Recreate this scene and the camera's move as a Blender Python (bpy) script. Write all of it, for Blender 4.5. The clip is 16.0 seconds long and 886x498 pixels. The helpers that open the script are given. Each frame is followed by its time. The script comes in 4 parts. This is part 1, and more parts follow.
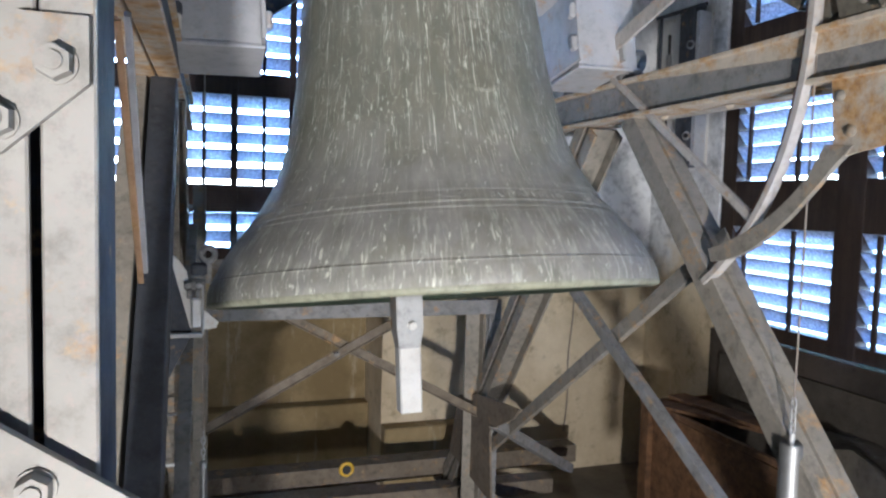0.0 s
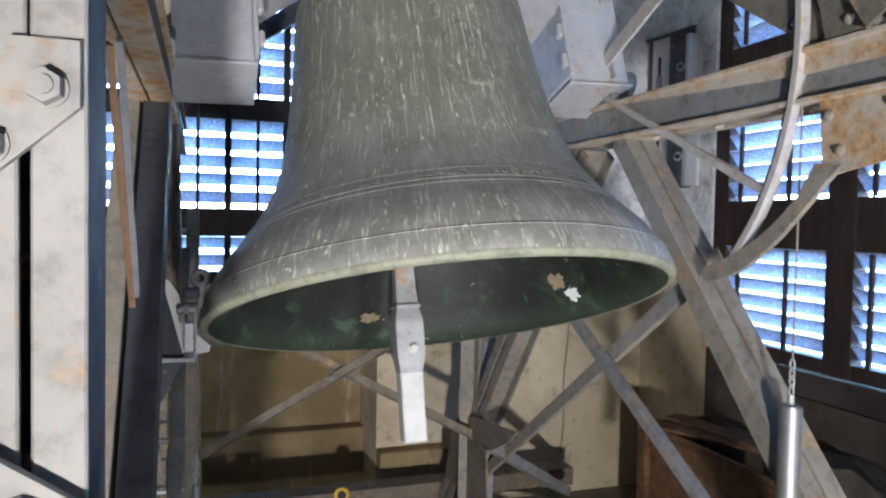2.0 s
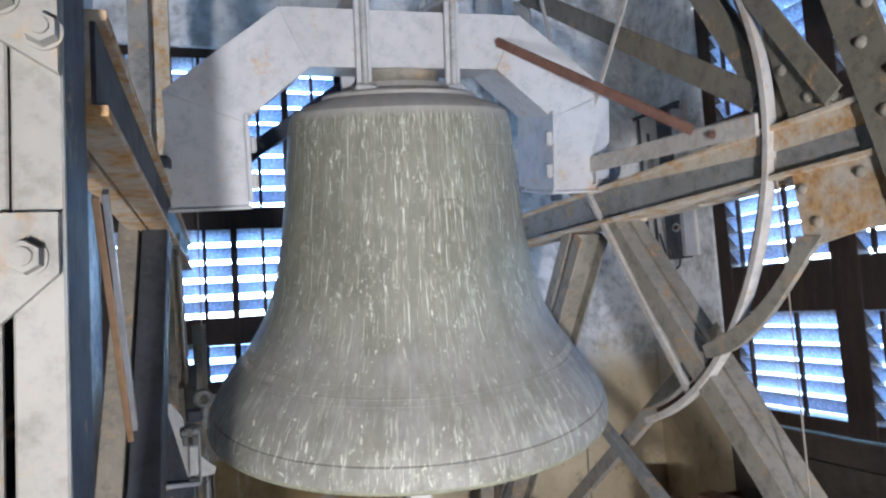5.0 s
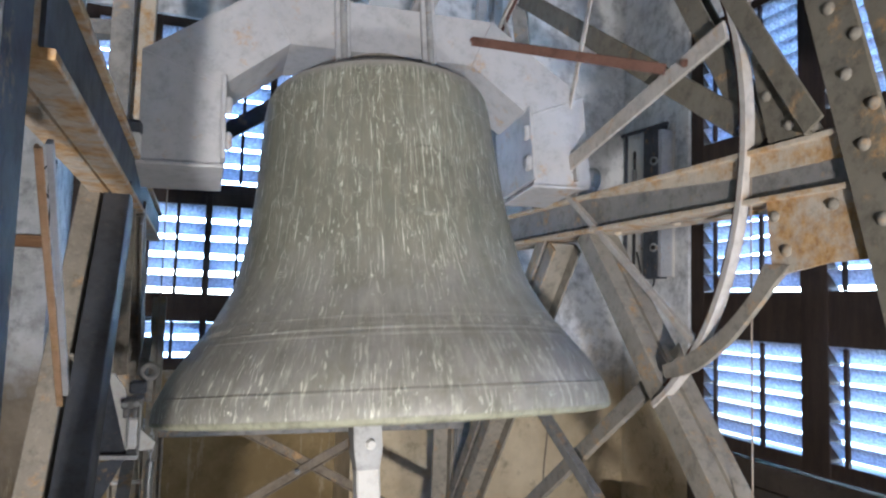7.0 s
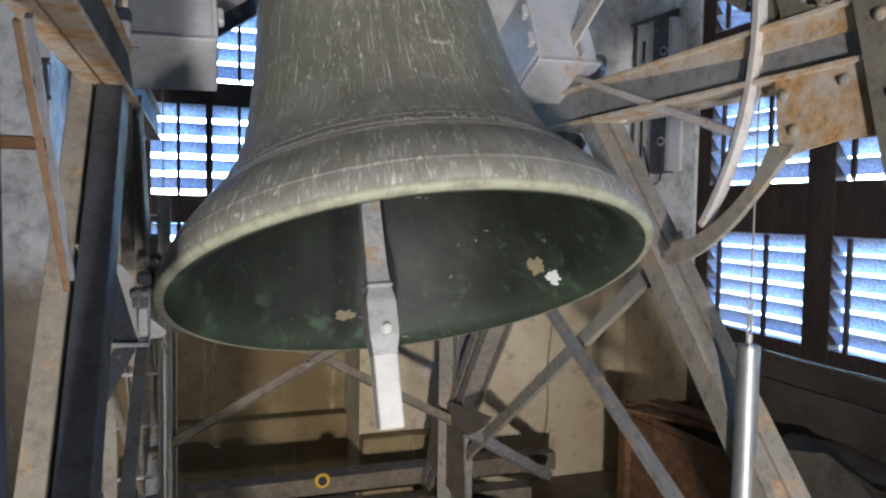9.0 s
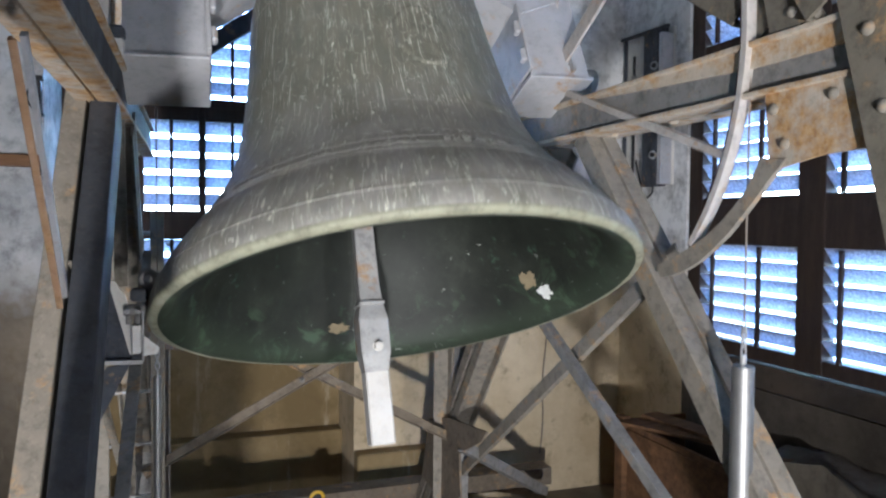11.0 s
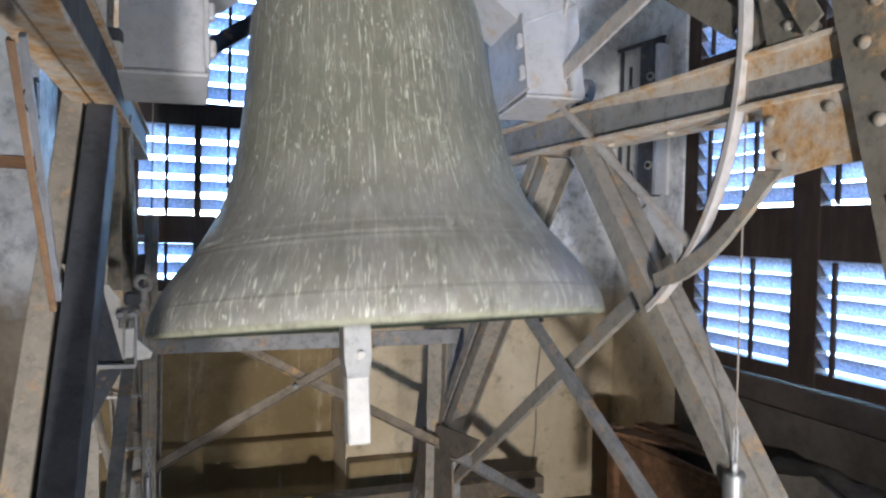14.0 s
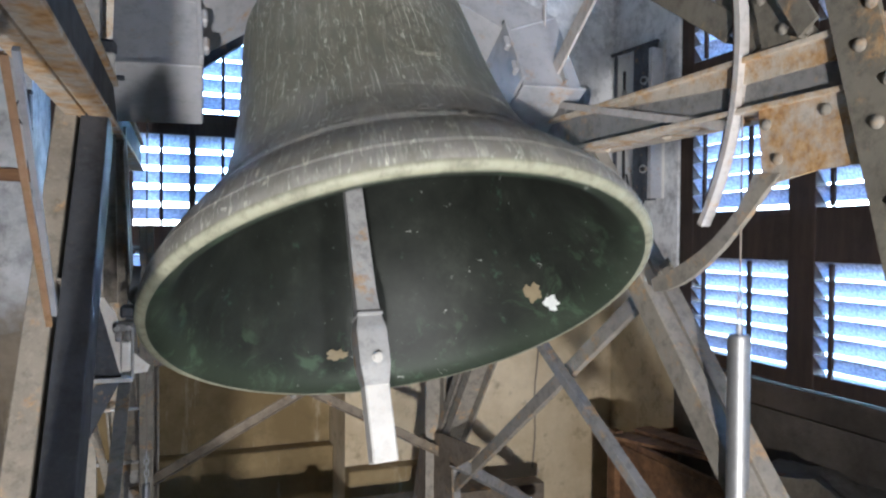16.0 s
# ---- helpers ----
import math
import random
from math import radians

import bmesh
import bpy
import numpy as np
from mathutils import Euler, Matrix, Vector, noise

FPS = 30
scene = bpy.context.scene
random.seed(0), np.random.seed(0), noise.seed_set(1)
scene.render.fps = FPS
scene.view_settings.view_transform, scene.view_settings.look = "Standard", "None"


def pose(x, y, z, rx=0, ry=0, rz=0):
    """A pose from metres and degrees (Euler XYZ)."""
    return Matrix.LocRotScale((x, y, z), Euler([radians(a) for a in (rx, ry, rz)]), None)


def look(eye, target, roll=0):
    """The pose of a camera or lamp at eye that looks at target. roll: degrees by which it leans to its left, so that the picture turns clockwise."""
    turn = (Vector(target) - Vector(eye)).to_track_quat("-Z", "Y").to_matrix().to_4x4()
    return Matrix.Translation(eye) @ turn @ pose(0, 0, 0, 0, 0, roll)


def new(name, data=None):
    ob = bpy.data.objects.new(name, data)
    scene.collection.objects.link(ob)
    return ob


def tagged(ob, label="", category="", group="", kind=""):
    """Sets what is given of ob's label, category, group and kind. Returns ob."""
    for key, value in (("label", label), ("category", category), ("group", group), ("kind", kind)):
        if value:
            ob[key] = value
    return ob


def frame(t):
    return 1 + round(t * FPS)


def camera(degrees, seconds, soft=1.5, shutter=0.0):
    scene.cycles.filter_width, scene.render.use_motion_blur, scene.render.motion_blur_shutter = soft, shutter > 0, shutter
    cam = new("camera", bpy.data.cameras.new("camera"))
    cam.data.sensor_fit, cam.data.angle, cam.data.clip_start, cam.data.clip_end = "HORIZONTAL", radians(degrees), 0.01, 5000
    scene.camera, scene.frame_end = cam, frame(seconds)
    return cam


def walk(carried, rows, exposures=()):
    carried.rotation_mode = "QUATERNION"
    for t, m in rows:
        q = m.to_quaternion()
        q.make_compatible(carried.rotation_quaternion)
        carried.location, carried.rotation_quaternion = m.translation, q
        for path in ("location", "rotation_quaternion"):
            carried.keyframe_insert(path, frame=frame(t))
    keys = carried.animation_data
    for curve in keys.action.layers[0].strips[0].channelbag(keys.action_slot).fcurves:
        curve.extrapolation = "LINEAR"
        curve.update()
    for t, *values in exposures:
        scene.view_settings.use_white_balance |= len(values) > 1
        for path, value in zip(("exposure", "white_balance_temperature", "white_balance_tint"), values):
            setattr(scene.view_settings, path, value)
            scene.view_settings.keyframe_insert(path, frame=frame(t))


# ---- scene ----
cam = camera(64.8, 16.0, soft=2.3, shutter=0.3)
PATH = [
    (0, (-0.112, 0.024, 2.262), (0.521, 1.916, 2.123), 1.59),
    (0.5, (-0.111, 0.021, 2.260), (0.525, 1.914, 2.153), 1.27),
    (1, (-0.109, 0.017, 2.258), (0.532, 1.910, 2.169), 1.03),
    (1.5, (-0.107, 0.018, 2.261), (0.538, 1.909, 2.176), 1.00),
    (2, (-0.108, 0.023, 2.260), (0.539, 1.914, 2.185), 1.12),
    (2.5, (-0.108, 0.023, 2.257), (0.543, 1.913, 2.184), 0.96),
    (3, (-0.110, -0.003, 2.260), (0.537, 1.888, 2.194), 0.28),
    (3.5, (-0.106, -0.033, 2.287), (0.517, 1.867, 2.265), -3.76),
    (4, (-0.092, -0.052, 2.303), (0.511, 1.853, 2.402), -3.64),
    (4.5, (-0.077, -0.042, 2.309), (0.532, 1.857, 2.474), -4.34),
    (7, (-0.008, -0.007, 2.294), (0.656, 1.875, 2.460), 1.77),
    (7.5, (0.001, -0.010, 2.283), (0.644, 1.878, 2.422), 1.30),
    (8, (0.003, -0.004, 2.262), (0.644, 1.891, 2.292), 1.19),
    (8.5, (0.009, 0.001, 2.252), (0.655, 1.892, 2.168), 1.00),
    (9, (0.012, -0.004, 2.249), (0.664, 1.884, 2.139), 0.93),
    (9.5, (0.013, -0.008, 2.249), (0.678, 1.876, 2.144), 0.92),
    (10, (0.010, -0.009, 2.250), (0.677, 1.874, 2.158), 0.58),
    (12.5, (0.008, 0.008, 2.249), (0.694, 1.886, 2.194), 1.00),
    (13, (0.008, 0.011, 2.249), (0.694, 1.888, 2.196), 1.36),
    (13.5, (0.007, 0.007, 2.249), (0.695, 1.885, 2.199), 1.15),
    (14, (0.005, -0.001, 2.249), (0.690, 1.878, 2.202), 1.28),
    (14.5, (0.000, -0.000, 2.250), (0.684, 1.879, 2.202), 1.20),
    (15, (0.000, 0.003, 2.250), (0.682, 1.882, 2.206), 1.00),
    (15.5, (-0.001, 0.005, 2.250), (0.683, 1.884, 2.211), 0.91),
    (16, (0.001, 0.010, 2.255), (0.698, 1.885, 2.225), 0.47),
]
walk(cam, [(t, look(eye, target, roll)) for t, eye, target, roll in PATH], [(0, 3.25, 4850, 10), (4.5, 3.25, 4800, 10), (7, 3.27, 5000, 10), (8, 3.24, 5150, 10), (9, 3.18, 5000, 10), (9.5, 3.28, 4980, 10), (10, 3.34, 4850, 10), (12.5, 3.29, 4840, 10), (14, 3.40, 4940, 10), (14.5, 3.34, 5200, 10), (15, 3.30, 5180, 10), (16, 3.48, 4900, 10)])

# ---- light ----
world = bpy.data.worlds.new("sky")
scene.world = world
world.use_nodes = True
sky = world.node_tree.nodes.new("ShaderNodeTexSky")
sky.sky_type, sky.sun_disc = "NISHITA", False
sky.sun_elevation, sky.sun_rotation = radians(48), radians(200)
world.node_tree.links.new(sky.outputs[0], world.node_tree.nodes["Background"].inputs[0])
world.node_tree.nodes["Background"].inputs[1].default_value = 0.68

sun = new("sun", bpy.data.lights.new("sun", "SUN"))
sun.data.energy, sun.data.angle, sun.data.color = 1.2, radians(0.5), (1, 0.95, 0.88)
sun.matrix_world = look((0, 0, 0), (0.26, 0.7, -0.83))

# Two work lamps stand low behind the camera; they throw the shadows on the far wall and on the bell.
def work_lamp(eye, target, watts, degrees, blend, size):
    lamp = new("work_lamp", bpy.data.lights.new("work_lamp", "SPOT"))
    lamp.data.energy, lamp.data.color, lamp.data.shadow_soft_size = watts, (1.0, 0.81, 0.60), size
    lamp.data.spot_size, lamp.data.spot_blend = radians(degrees), blend
    lamp.matrix_world = look(eye, target)


work_lamp((-0.72, -2.95, 1.0), (0.95, 3.0, 2.5), 142, 58, 0.5, 0.10)
work_lamp((0.75, -1.4, 0.42), (0.75, 3.2, 2.3), 34, 60, 0.7, 0.14)


# ---- materials ----
def nodes_of(name):
    m = bpy.data.materials.new(name)
    m.use_nodes = True
    nt = m.node_tree
    return m, nt, nt.nodes["Principled BSDF"]


def noise_node(nt, scale, detail=6.0, rough=0.6, stretch=None, vector=None, warp=0.0, kind="ShaderNodeTexNoise"):
    co = vector
    if co is None:
        co = nt.nodes.new("ShaderNodeTexCoord").outputs["Object"]
    if stretch:
        mp = nt.nodes.new("ShaderNodeMapping")
        mp.inputs["Scale"].default_value = stretch
        nt.links.new(co, mp.inputs[0])
        co = mp.outputs[0]
    n = nt.nodes.new(kind)
    n.inputs["Scale"].default_value = scale
    n.inputs["Detail"].default_value = detail
    n.inputs["Roughness"].default_value = rough
    n.inputs["Distortion"].default_value = warp
    nt.links.new(co, n.inputs["Vector"])
    return n.outputs["Fac"]


def ramp(nt, fac, stops):
    r = nt.nodes.new("ShaderNodeValToRGB")
    el = r.color_ramp.elements
    while len(el) < len(stops):
        el.new(0.5)
    for e, (at, col) in zip(el, stops):
        e.position = at
        e.color = (*col, 1) if len(col) == 3 else (col[0], col[0], col[0], 1)
    nt.links.new(fac, r.inputs[0])
    return r.outputs[0]


def mix(nt, fac, a, b):
    m = nt.nodes.new("ShaderNodeMix")
    m.data_type = "RGBA"
    for sock, v in ((m.inputs[0], fac), (m.inputs[6], a), (m.inputs[7], b)):
        if isinstance(v, (int, float)):
            sock.default_value = v
        elif isinstance(v, tuple):
            sock.default_value = (*v, 1)
        else:
            nt.links.new(v, sock)
    return m.outputs[2]


def bump(nt, bsdf, height, strength=0.3, distance=0.01):
    b = nt.nodes.new("ShaderNodeBump")
    b.inputs["Strength"].default_value, b.inputs["Distance"].default_value = strength, distance
    nt.links.new(height, b.inputs["Height"])
    nt.links.new(b.outputs[0], bsdf.inputs["Normal"])


def painted(name, base, rust=0.0, grime=0.4, rough=0.55, dust=(0.36, 0.32, 0.26), metal=0.0, scale=5.0, drip=(1, 1, 1)):
    """Old paint on steel: blotches of grime, patches of rust, fine grain."""
    m, nt, b = nodes_of(name)
    big = noise_node(nt, scale, 8, 0.65, drip)
    fine = noise_node(nt, 60, 4, 0.7)
    dark = tuple(c * 0.45 for c in base)
    col = mix(nt, ramp(nt, big, ((0.38, (0, 0, 0)), (0.66, (grime, grime, grime)))), base, dark)
    col = mix(nt, ramp(nt, fine, ((0.52, (0, 0, 0)), (0.75, (0.45, 0.45, 0.45)))), col, dust)
    mid = noise_node(nt, scale * 4, 9, 0.75, drip)
    col = mix(nt, ramp(nt, mid, ((0.50, (0, 0, 0)), (0.68, (grime * 1.3, grime * 1.3, grime * 1.3)))), col, tuple(c * 0.35 for c in base))
    if rust:
        r = noise_node(nt, scale * 1.7, 10, 0.72, drip)
        rc = ramp(nt, noise_node(nt, 35, 5, 0.7), ((0.3, (0.23, 0.12, 0.045)), (0.5, (0.43, 0.26, 0.10)), (0.72, (0.55, 0.41, 0.23))))
        col = mix(nt, ramp(nt, r, ((0.60 - rust * 0.3, (0, 0, 0)), (0.73 - rust * 0.24, (1, 1, 1)))), col, rc)
    nt.links.new(col, b.inputs["Base Color"])
    rr = ramp(nt, big, ((0.3, (rough,)), (0.7, (min(1, rough + 0.25),))))
    nt.links.new(rr, b.inputs["Roughness"])
    b.inputs["Metallic"].default_value = metal
    bump(nt, b, fine, 0.18, 0.004)
    return m


def plaster(name, base, stain, lime=None, scale=1.6):
    m, nt, b = nodes_of(name)
    big = noise_node(nt, scale, 9, 0.68)
    mid = noise_node(nt, scale * 6, 8, 0.7)
    col = mix(nt, ramp(nt, big, ((0.36, (0, 0, 0)), (0.64, (1, 1, 1)))), base, stain)
    col = mix(nt, ramp(nt, mid, ((0.56, (0, 0, 0)), (0.72, (0.6, 0.6, 0.6)))), col, tuple(c * 0.5 for c in stain))
    if lime:
        streak = noise_node(nt, 3.0, 7, 0.7, (1.6, 1.6, 0.35))
        col = mix(nt, ramp(nt, streak, ((0.55, (0, 0, 0)), (0.66, (0.85, 0.85, 0.85)))), col, lime)
    nt.links.new(col, b.inputs["Base Color"])
    b.inputs["Roughness"].default_value = 0.92
    bump(nt, b, mid, 0.5, 0.02)
    return m


def bronze(name, inside=False):
    m, nt, b = nodes_of(name)
    if inside:
        # Green patina over a base darkened to hold the hollow's shade.
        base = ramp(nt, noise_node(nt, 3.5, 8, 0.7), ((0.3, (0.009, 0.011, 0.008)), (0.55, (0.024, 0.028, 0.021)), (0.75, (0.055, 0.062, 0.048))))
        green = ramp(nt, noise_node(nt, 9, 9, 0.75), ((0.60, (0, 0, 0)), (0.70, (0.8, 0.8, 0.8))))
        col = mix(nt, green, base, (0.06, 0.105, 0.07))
        co = nt.nodes.new("ShaderNodeTexCoord").outputs["Object"]
        sp = nt.nodes.new("ShaderNodeSeparateXYZ")
        nt.links.new(co, sp.inputs[0])
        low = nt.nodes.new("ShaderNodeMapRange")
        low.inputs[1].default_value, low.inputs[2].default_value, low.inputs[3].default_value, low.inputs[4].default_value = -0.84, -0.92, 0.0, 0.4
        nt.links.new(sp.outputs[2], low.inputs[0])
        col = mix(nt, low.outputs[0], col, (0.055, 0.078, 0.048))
        wash = nt.nodes.new("ShaderNodeMapRange")
        wash.inputs[1].default_value, wash.inputs[2].default_value, wash.inputs[3].default_value, wash.inputs[4].default_value = -0.70, -0.86, 0.0, 1.0
        nt.links.new(sp.outputs[2], wash.inputs[0])
        ring = nt.nodes.new("ShaderNodeMath")
        ring.operation = "MULTIPLY"
        nt.links.new(wash.outputs[0], ring.inputs[0])
        nt.links.new(ramp(nt, noise_node(nt, 7, 8, 0.75, None, None, 0.8), ((0.53, (0, 0, 0)), (0.62, (0.6, 0.6, 0.6)))), ring.inputs[1])
        col = mix(nt, ring.outputs[0], col, (0.085, 0.135, 0.078))
        spots = ramp(nt, noise_node(nt, 28, 4, 0.65, None, None, 0.7), ((0.685, (0, 0, 0)), (0.73, (0.8, 0.8, 0.8))))
        col = mix(nt, spots, col, (0.5, 0.52, 0.47))
        nt.links.new(col, b.inputs["Base Color"])
        b.inputs["Roughness"].default_value, b.inputs["Metallic"].default_value = 0.6, 0.15
        bump(nt, b, noise_node(nt, 40, 5, 0.7), 0.2, 0.004)
        return m
    # the streaks run down the bell, so the coordinates go round it and along it
    tc = nt.nodes.new("ShaderNodeTexCoord").outputs["Object"]
    sep = nt.nodes.new("ShaderNodeSeparateXYZ")
    nt.links.new(tc, sep.inputs[0])
    at = nt.nodes.new("ShaderNodeMath")
    at.operation = "ARCTAN2"
    flip = nt.nodes.new("ShaderNodeMath")
    flip.operation = "MULTIPLY"
    flip.inputs[1].default_value = -1.0
    nt.links.new(sep.outputs[1], flip.inputs[0])
    nt.links.new(sep.outputs[0], at.inputs[0])
    nt.links.new(flip.outputs[0], at.inputs[1])
    com = nt.nodes.new("ShaderNodeCombineXYZ")
    nt.links.new(at.outputs[0], com.inputs[0])
    nt.links.new(sep.outputs[2], com.inputs[2])
    round_co = com.outputs[0]
    base = ramp(nt, noise_node(nt, 2.2, 8, 0.65), ((0.3, (0.158, 0.154, 0.108)), (0.55, (0.222, 0.217, 0.162)), (0.75, (0.300, 0.294, 0.242))))
    soot = ramp(nt, noise_node(nt, 7, 9, 0.7, (1.6, 1.6, 1.1), round_co), ((0.40, (0.42, 0.42, 0.42)), (0.56, (0, 0, 0))))
    col = mix(nt, soot, base, (0.10, 0.115, 0.085))

    def times(a, c):
        mul = nt.nodes.new("ShaderNodeMath")
        mul.operation = "MULTIPLY"
        for k, v in enumerate((a, c)):
            if isinstance(v, float):
                mul.inputs[k].default_value = v
            else:
                nt.links.new(v, mul.inputs[k])
        return mul.outputs[0]

    def zone(lo, hi, a, c):
        mr = nt.nodes.new("ShaderNodeMapRange")
        for k, v in zip((1, 2, 3, 4), (lo, hi, a, c)):
            mr.inputs[k].default_value = v
        nt.links.new(sep.outputs[2], mr.inputs[0])
        return mr.outputs[0]

    def streaks(across, down, lo, hi, warp, detail=5, rough=0.68):
        return ramp(nt, noise_node(nt, 1.0, detail, rough, (across, 1, down), round_co, warp), ((lo, (0, 0, 0)), (hi, (1, 1, 1))))

    # pale dust lies on the flare and on the shoulder
    dust = ramp(nt, noise_node(nt, 4.0, 8, 0.7, (1.4, 1, 2.2), round_co), ((0.34, (0.25, 0.25, 0.25)), (0.62, (1, 1, 1))))
    col = mix(nt, times(dust, zone(-0.36, -0.58, 0.12, 0.66)), col, (0.40, 0.38, 0.355))
    blot = streaks(16, 13, 0.50, 0.66, 0.4, 7, 0.7)
    col = mix(nt, times(blot, zone(-0.35, -0.55, 0.22, 0.42)), col, (0.20, 0.205, 0.185))
    # broad pale runs towards the lip
    broad = streaks(24, 9, 0.53, 0.68, 0.2, 4, 0.6)
    col = mix(nt, times(times(broad, 0.45), zone(-0.5, -0.74, 0.10, 1.0)), col, (0.55, 0.54, 0.46))
    # drips of lime: chains of beads, hairlines and flecks, thicker where the water runs
    where = streaks(9, 1.7, 0.42, 0.60, 0.3, 4, 0.6)
    runs = streaks(30, 1.3, 0.50, 0.60, 0.25, 3, 0.6)
    beads = streaks(80, 14, 0.592, 0.616, 1.4)
    hair = streaks(125, 7, 0.592, 0.616, 0.8)
    waist = times(zone(-0.64, -0.46, 0.25, 1.0), zone(0.205, 0.225, 1.0, 0.0))
    col = mix(nt, times(times(beads, where), waist), col, (0.90, 0.89, 0.74))
    col = mix(nt, times(times(hair, runs), waist), col, (0.92, 0.91, 0.77))
    edge = times(zone(0.14, 0.20, 0.0, 0.6), zone(0.215, 0.24, 1.0, 0.0))
    col = mix(nt, times(times(streaks(70, 9, 0.53, 0.61, 1.2), edge), 0.8), col, (0.80, 0.79, 0.64))
    lip = times(zone(-0.70, -0.80, 0.0, 1.0), times(streaks(64, 13, 0.585, 0.625, 0.8), 0.8))
    col = mix(nt, lip, col, (0.80, 0.79, 0.67))
    fleck = ramp(nt, noise_node(nt, 1.0, 3, 0.6, (52, 1, 40), round_co, 0.8), ((0.66, (0, 0, 0)), (0.70, (0.9, 0.9, 0.9))))
    col = mix(nt, times(fleck, zone(0.205, 0.23, 1.0, 0.0)), col, (0.84, 0.83, 0.72))
    col = mix(nt, zone(0.205, 0.235, 0.0, 0.9), col, mix(nt, dust, (0.33, 0.31, 0.27), (0.47, 0.445, 0.41)))
    nt.links.new(col, b.inputs["Base Color"])
    b.inputs["Metallic"].default_value = 0.1
    nt.links.new(ramp(nt, soot, ((0.0, (0.62,)), (1.0, (0.5,)))), b.inputs["Roughness"])
    bump(nt, b, noise_node(nt, 30, 6, 0.7), 0.15, 0.004)
    return m


def louvre_glass(name):
    m, nt, b = nodes_of(name)
    out = nt.nodes["Material Output"]
    speck = noise_node(nt, 55, 6, 0.75)
    col = ramp(nt, speck, ((0.36, (0.23, 0.245, 0.29)), (0.5, (0.44, 0.46, 0.53)), (0.66, (0.78, 0.80, 0.87))))
    nt.links.new(col, b.inputs["Base Color"])
    b.inputs["Roughness"].default_value = 0.45
    tr = nt.nodes.new("ShaderNodeBsdfTranslucent")
    nt.links.new(col, tr.inputs[0])
    mx = nt.nodes.new("ShaderNodeMixShader")
    mx.inputs[0].default_value = 0.34
    nt.links.new(b.outputs[0], mx.inputs[1])
    nt.links.new(tr.outputs[0], mx.inputs[2])
    nt.links.new(mx.outputs[0], out.inputs[0])
    return m


def wood(name, a, c, scale=3.0, axis=(1, 1, 0.12)):
    m, nt, b = nodes_of(name)
    g = noise_node(nt, scale * 6, 8, 0.7, axis)
    col = ramp(nt, g, ((0.3, a), (0.7, c)))
    col = mix(nt, ramp(nt, noise_node(nt, 4, 6, 0.7), ((0.5, (0, 0, 0)), (0.7, (0.6, 0.6, 0.6)))), col, tuple(v * 0.4 for v in a))
    nt.links.new(col, b.inputs["Base Color"])
    b.inputs["Roughness"].default_value = 0.8
    bump(nt, b, g, 0.4, 0.006)
    return m


def plain(name, col, rough=0.5, metal=0.0):
    m, nt, b = nodes_of(name)
    f = noise_node(nt, 25, 5, 0.7)
    nt.links.new(mix(nt, ramp(nt, f, ((0.4, (0, 0, 0)), (0.7, (0.5, 0.5, 0.5)))), col, tuple(v * 0.6 for v in col)), b.inputs["Base Color"])
    b.inputs["Roughness"].default_value, b.inputs["Metallic"].default_value = rough, metal
    return m


BRONZE = bronze("weathered_bronze")
BRONZE_IN = bronze("bronze_inside_darkened", True)
RIM = painted("worn_bronze_lip", (0.34, 0.34, 0.24), 0, 0.5, 0.5, scale=9)
YOKE = painted("blue_grey_paint", (0.46, 0.46, 0.47), 0.06, 0.25, 0.45, (0.5, 0.48, 0.44))
CREAM = painted("cream_paint", (0.34, 0.32, 0.28), 0.055, 0.35, 0.55, (0.40, 0.30, 0.26), scale=4)
BEIGE = painted("dusty_beige_paint", (0.275, 0.25, 0.205), 0.15, 0.5, 0.7)
# Frame paint darkened: the weaker light on the near right end is in its colour.
DIMMED_OLIVE = painted("dimmed_olive_paint", (0.185, 0.168, 0.128), 0.10, 0.5, 0.75, (0.24, 0.21, 0.16))
GREY = painted("dusty_grey_paint", (0.26, 0.255, 0.245), 0.14, 0.5, 0.7)
RUSTY = painted("rusty_beige_paint", (0.56, 0.495, 0.39), 0.44, 0.25, 0.75, scale=6)
# Grimed frame paint made near black: the left side's shade is in its colour.
SHADED_PAINT = painted("grimed_shaded_paint", (0.042, 0.045, 0.052), 0.0, 0.6, 0.6, (0.09, 0.08, 0.07))
FOOT = painted("dirty_brown_steel", (0.20, 0.165, 0.12), 0.12, 0.5, 0.8, (0.26, 0.22, 0.16))
TAN = painted("stained_tan_paint", (0.25, 0.22, 0.17), 0.06, 0.55, 0.75)
ORANGE = painted("orange_rusted_rod", (0.46, 0.28, 0.15), 0.25, 0.3, 0.8, (0.6, 0.42, 0.25))
PALE = painted("pale_worn_steel", (0.50, 0.47, 0.43), 0.14, 0.35, 0.6, (0.42, 0.33, 0.25), scale=8)
RUSTPLATE = painted("rust_blotched_paint", (0.54, 0.48, 0.39), 0.62, 0.4, 0.75, scale=6)
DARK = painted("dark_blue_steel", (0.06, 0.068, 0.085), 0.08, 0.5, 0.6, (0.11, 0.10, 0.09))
BROWNROD = painted("brown_rusted_steel", (0.14, 0.072, 0.052), 0.0, 0.5, 0.8, (0.17, 0.11, 0.08))
WHITE = painted("white_paint", (0.68, 0.665, 0.62), 0.04, 0.15, 0.5, (0.6, 0.52, 0.42))
STEEL = plain("polished_steel_tube", (0.30, 0.30, 0.295), 0.5, 0.7)
GALV = painted("galvanised_bar", (0.45, 0.45, 0.44), 0.12, 0.4, 0.5, metal=0.4)
LIME = plaster("limewashed_wall", (0.70, 0.69, 0.65), (0.46, 0.43, 0.38), (0.8, 0.8, 0.78), 2.2)
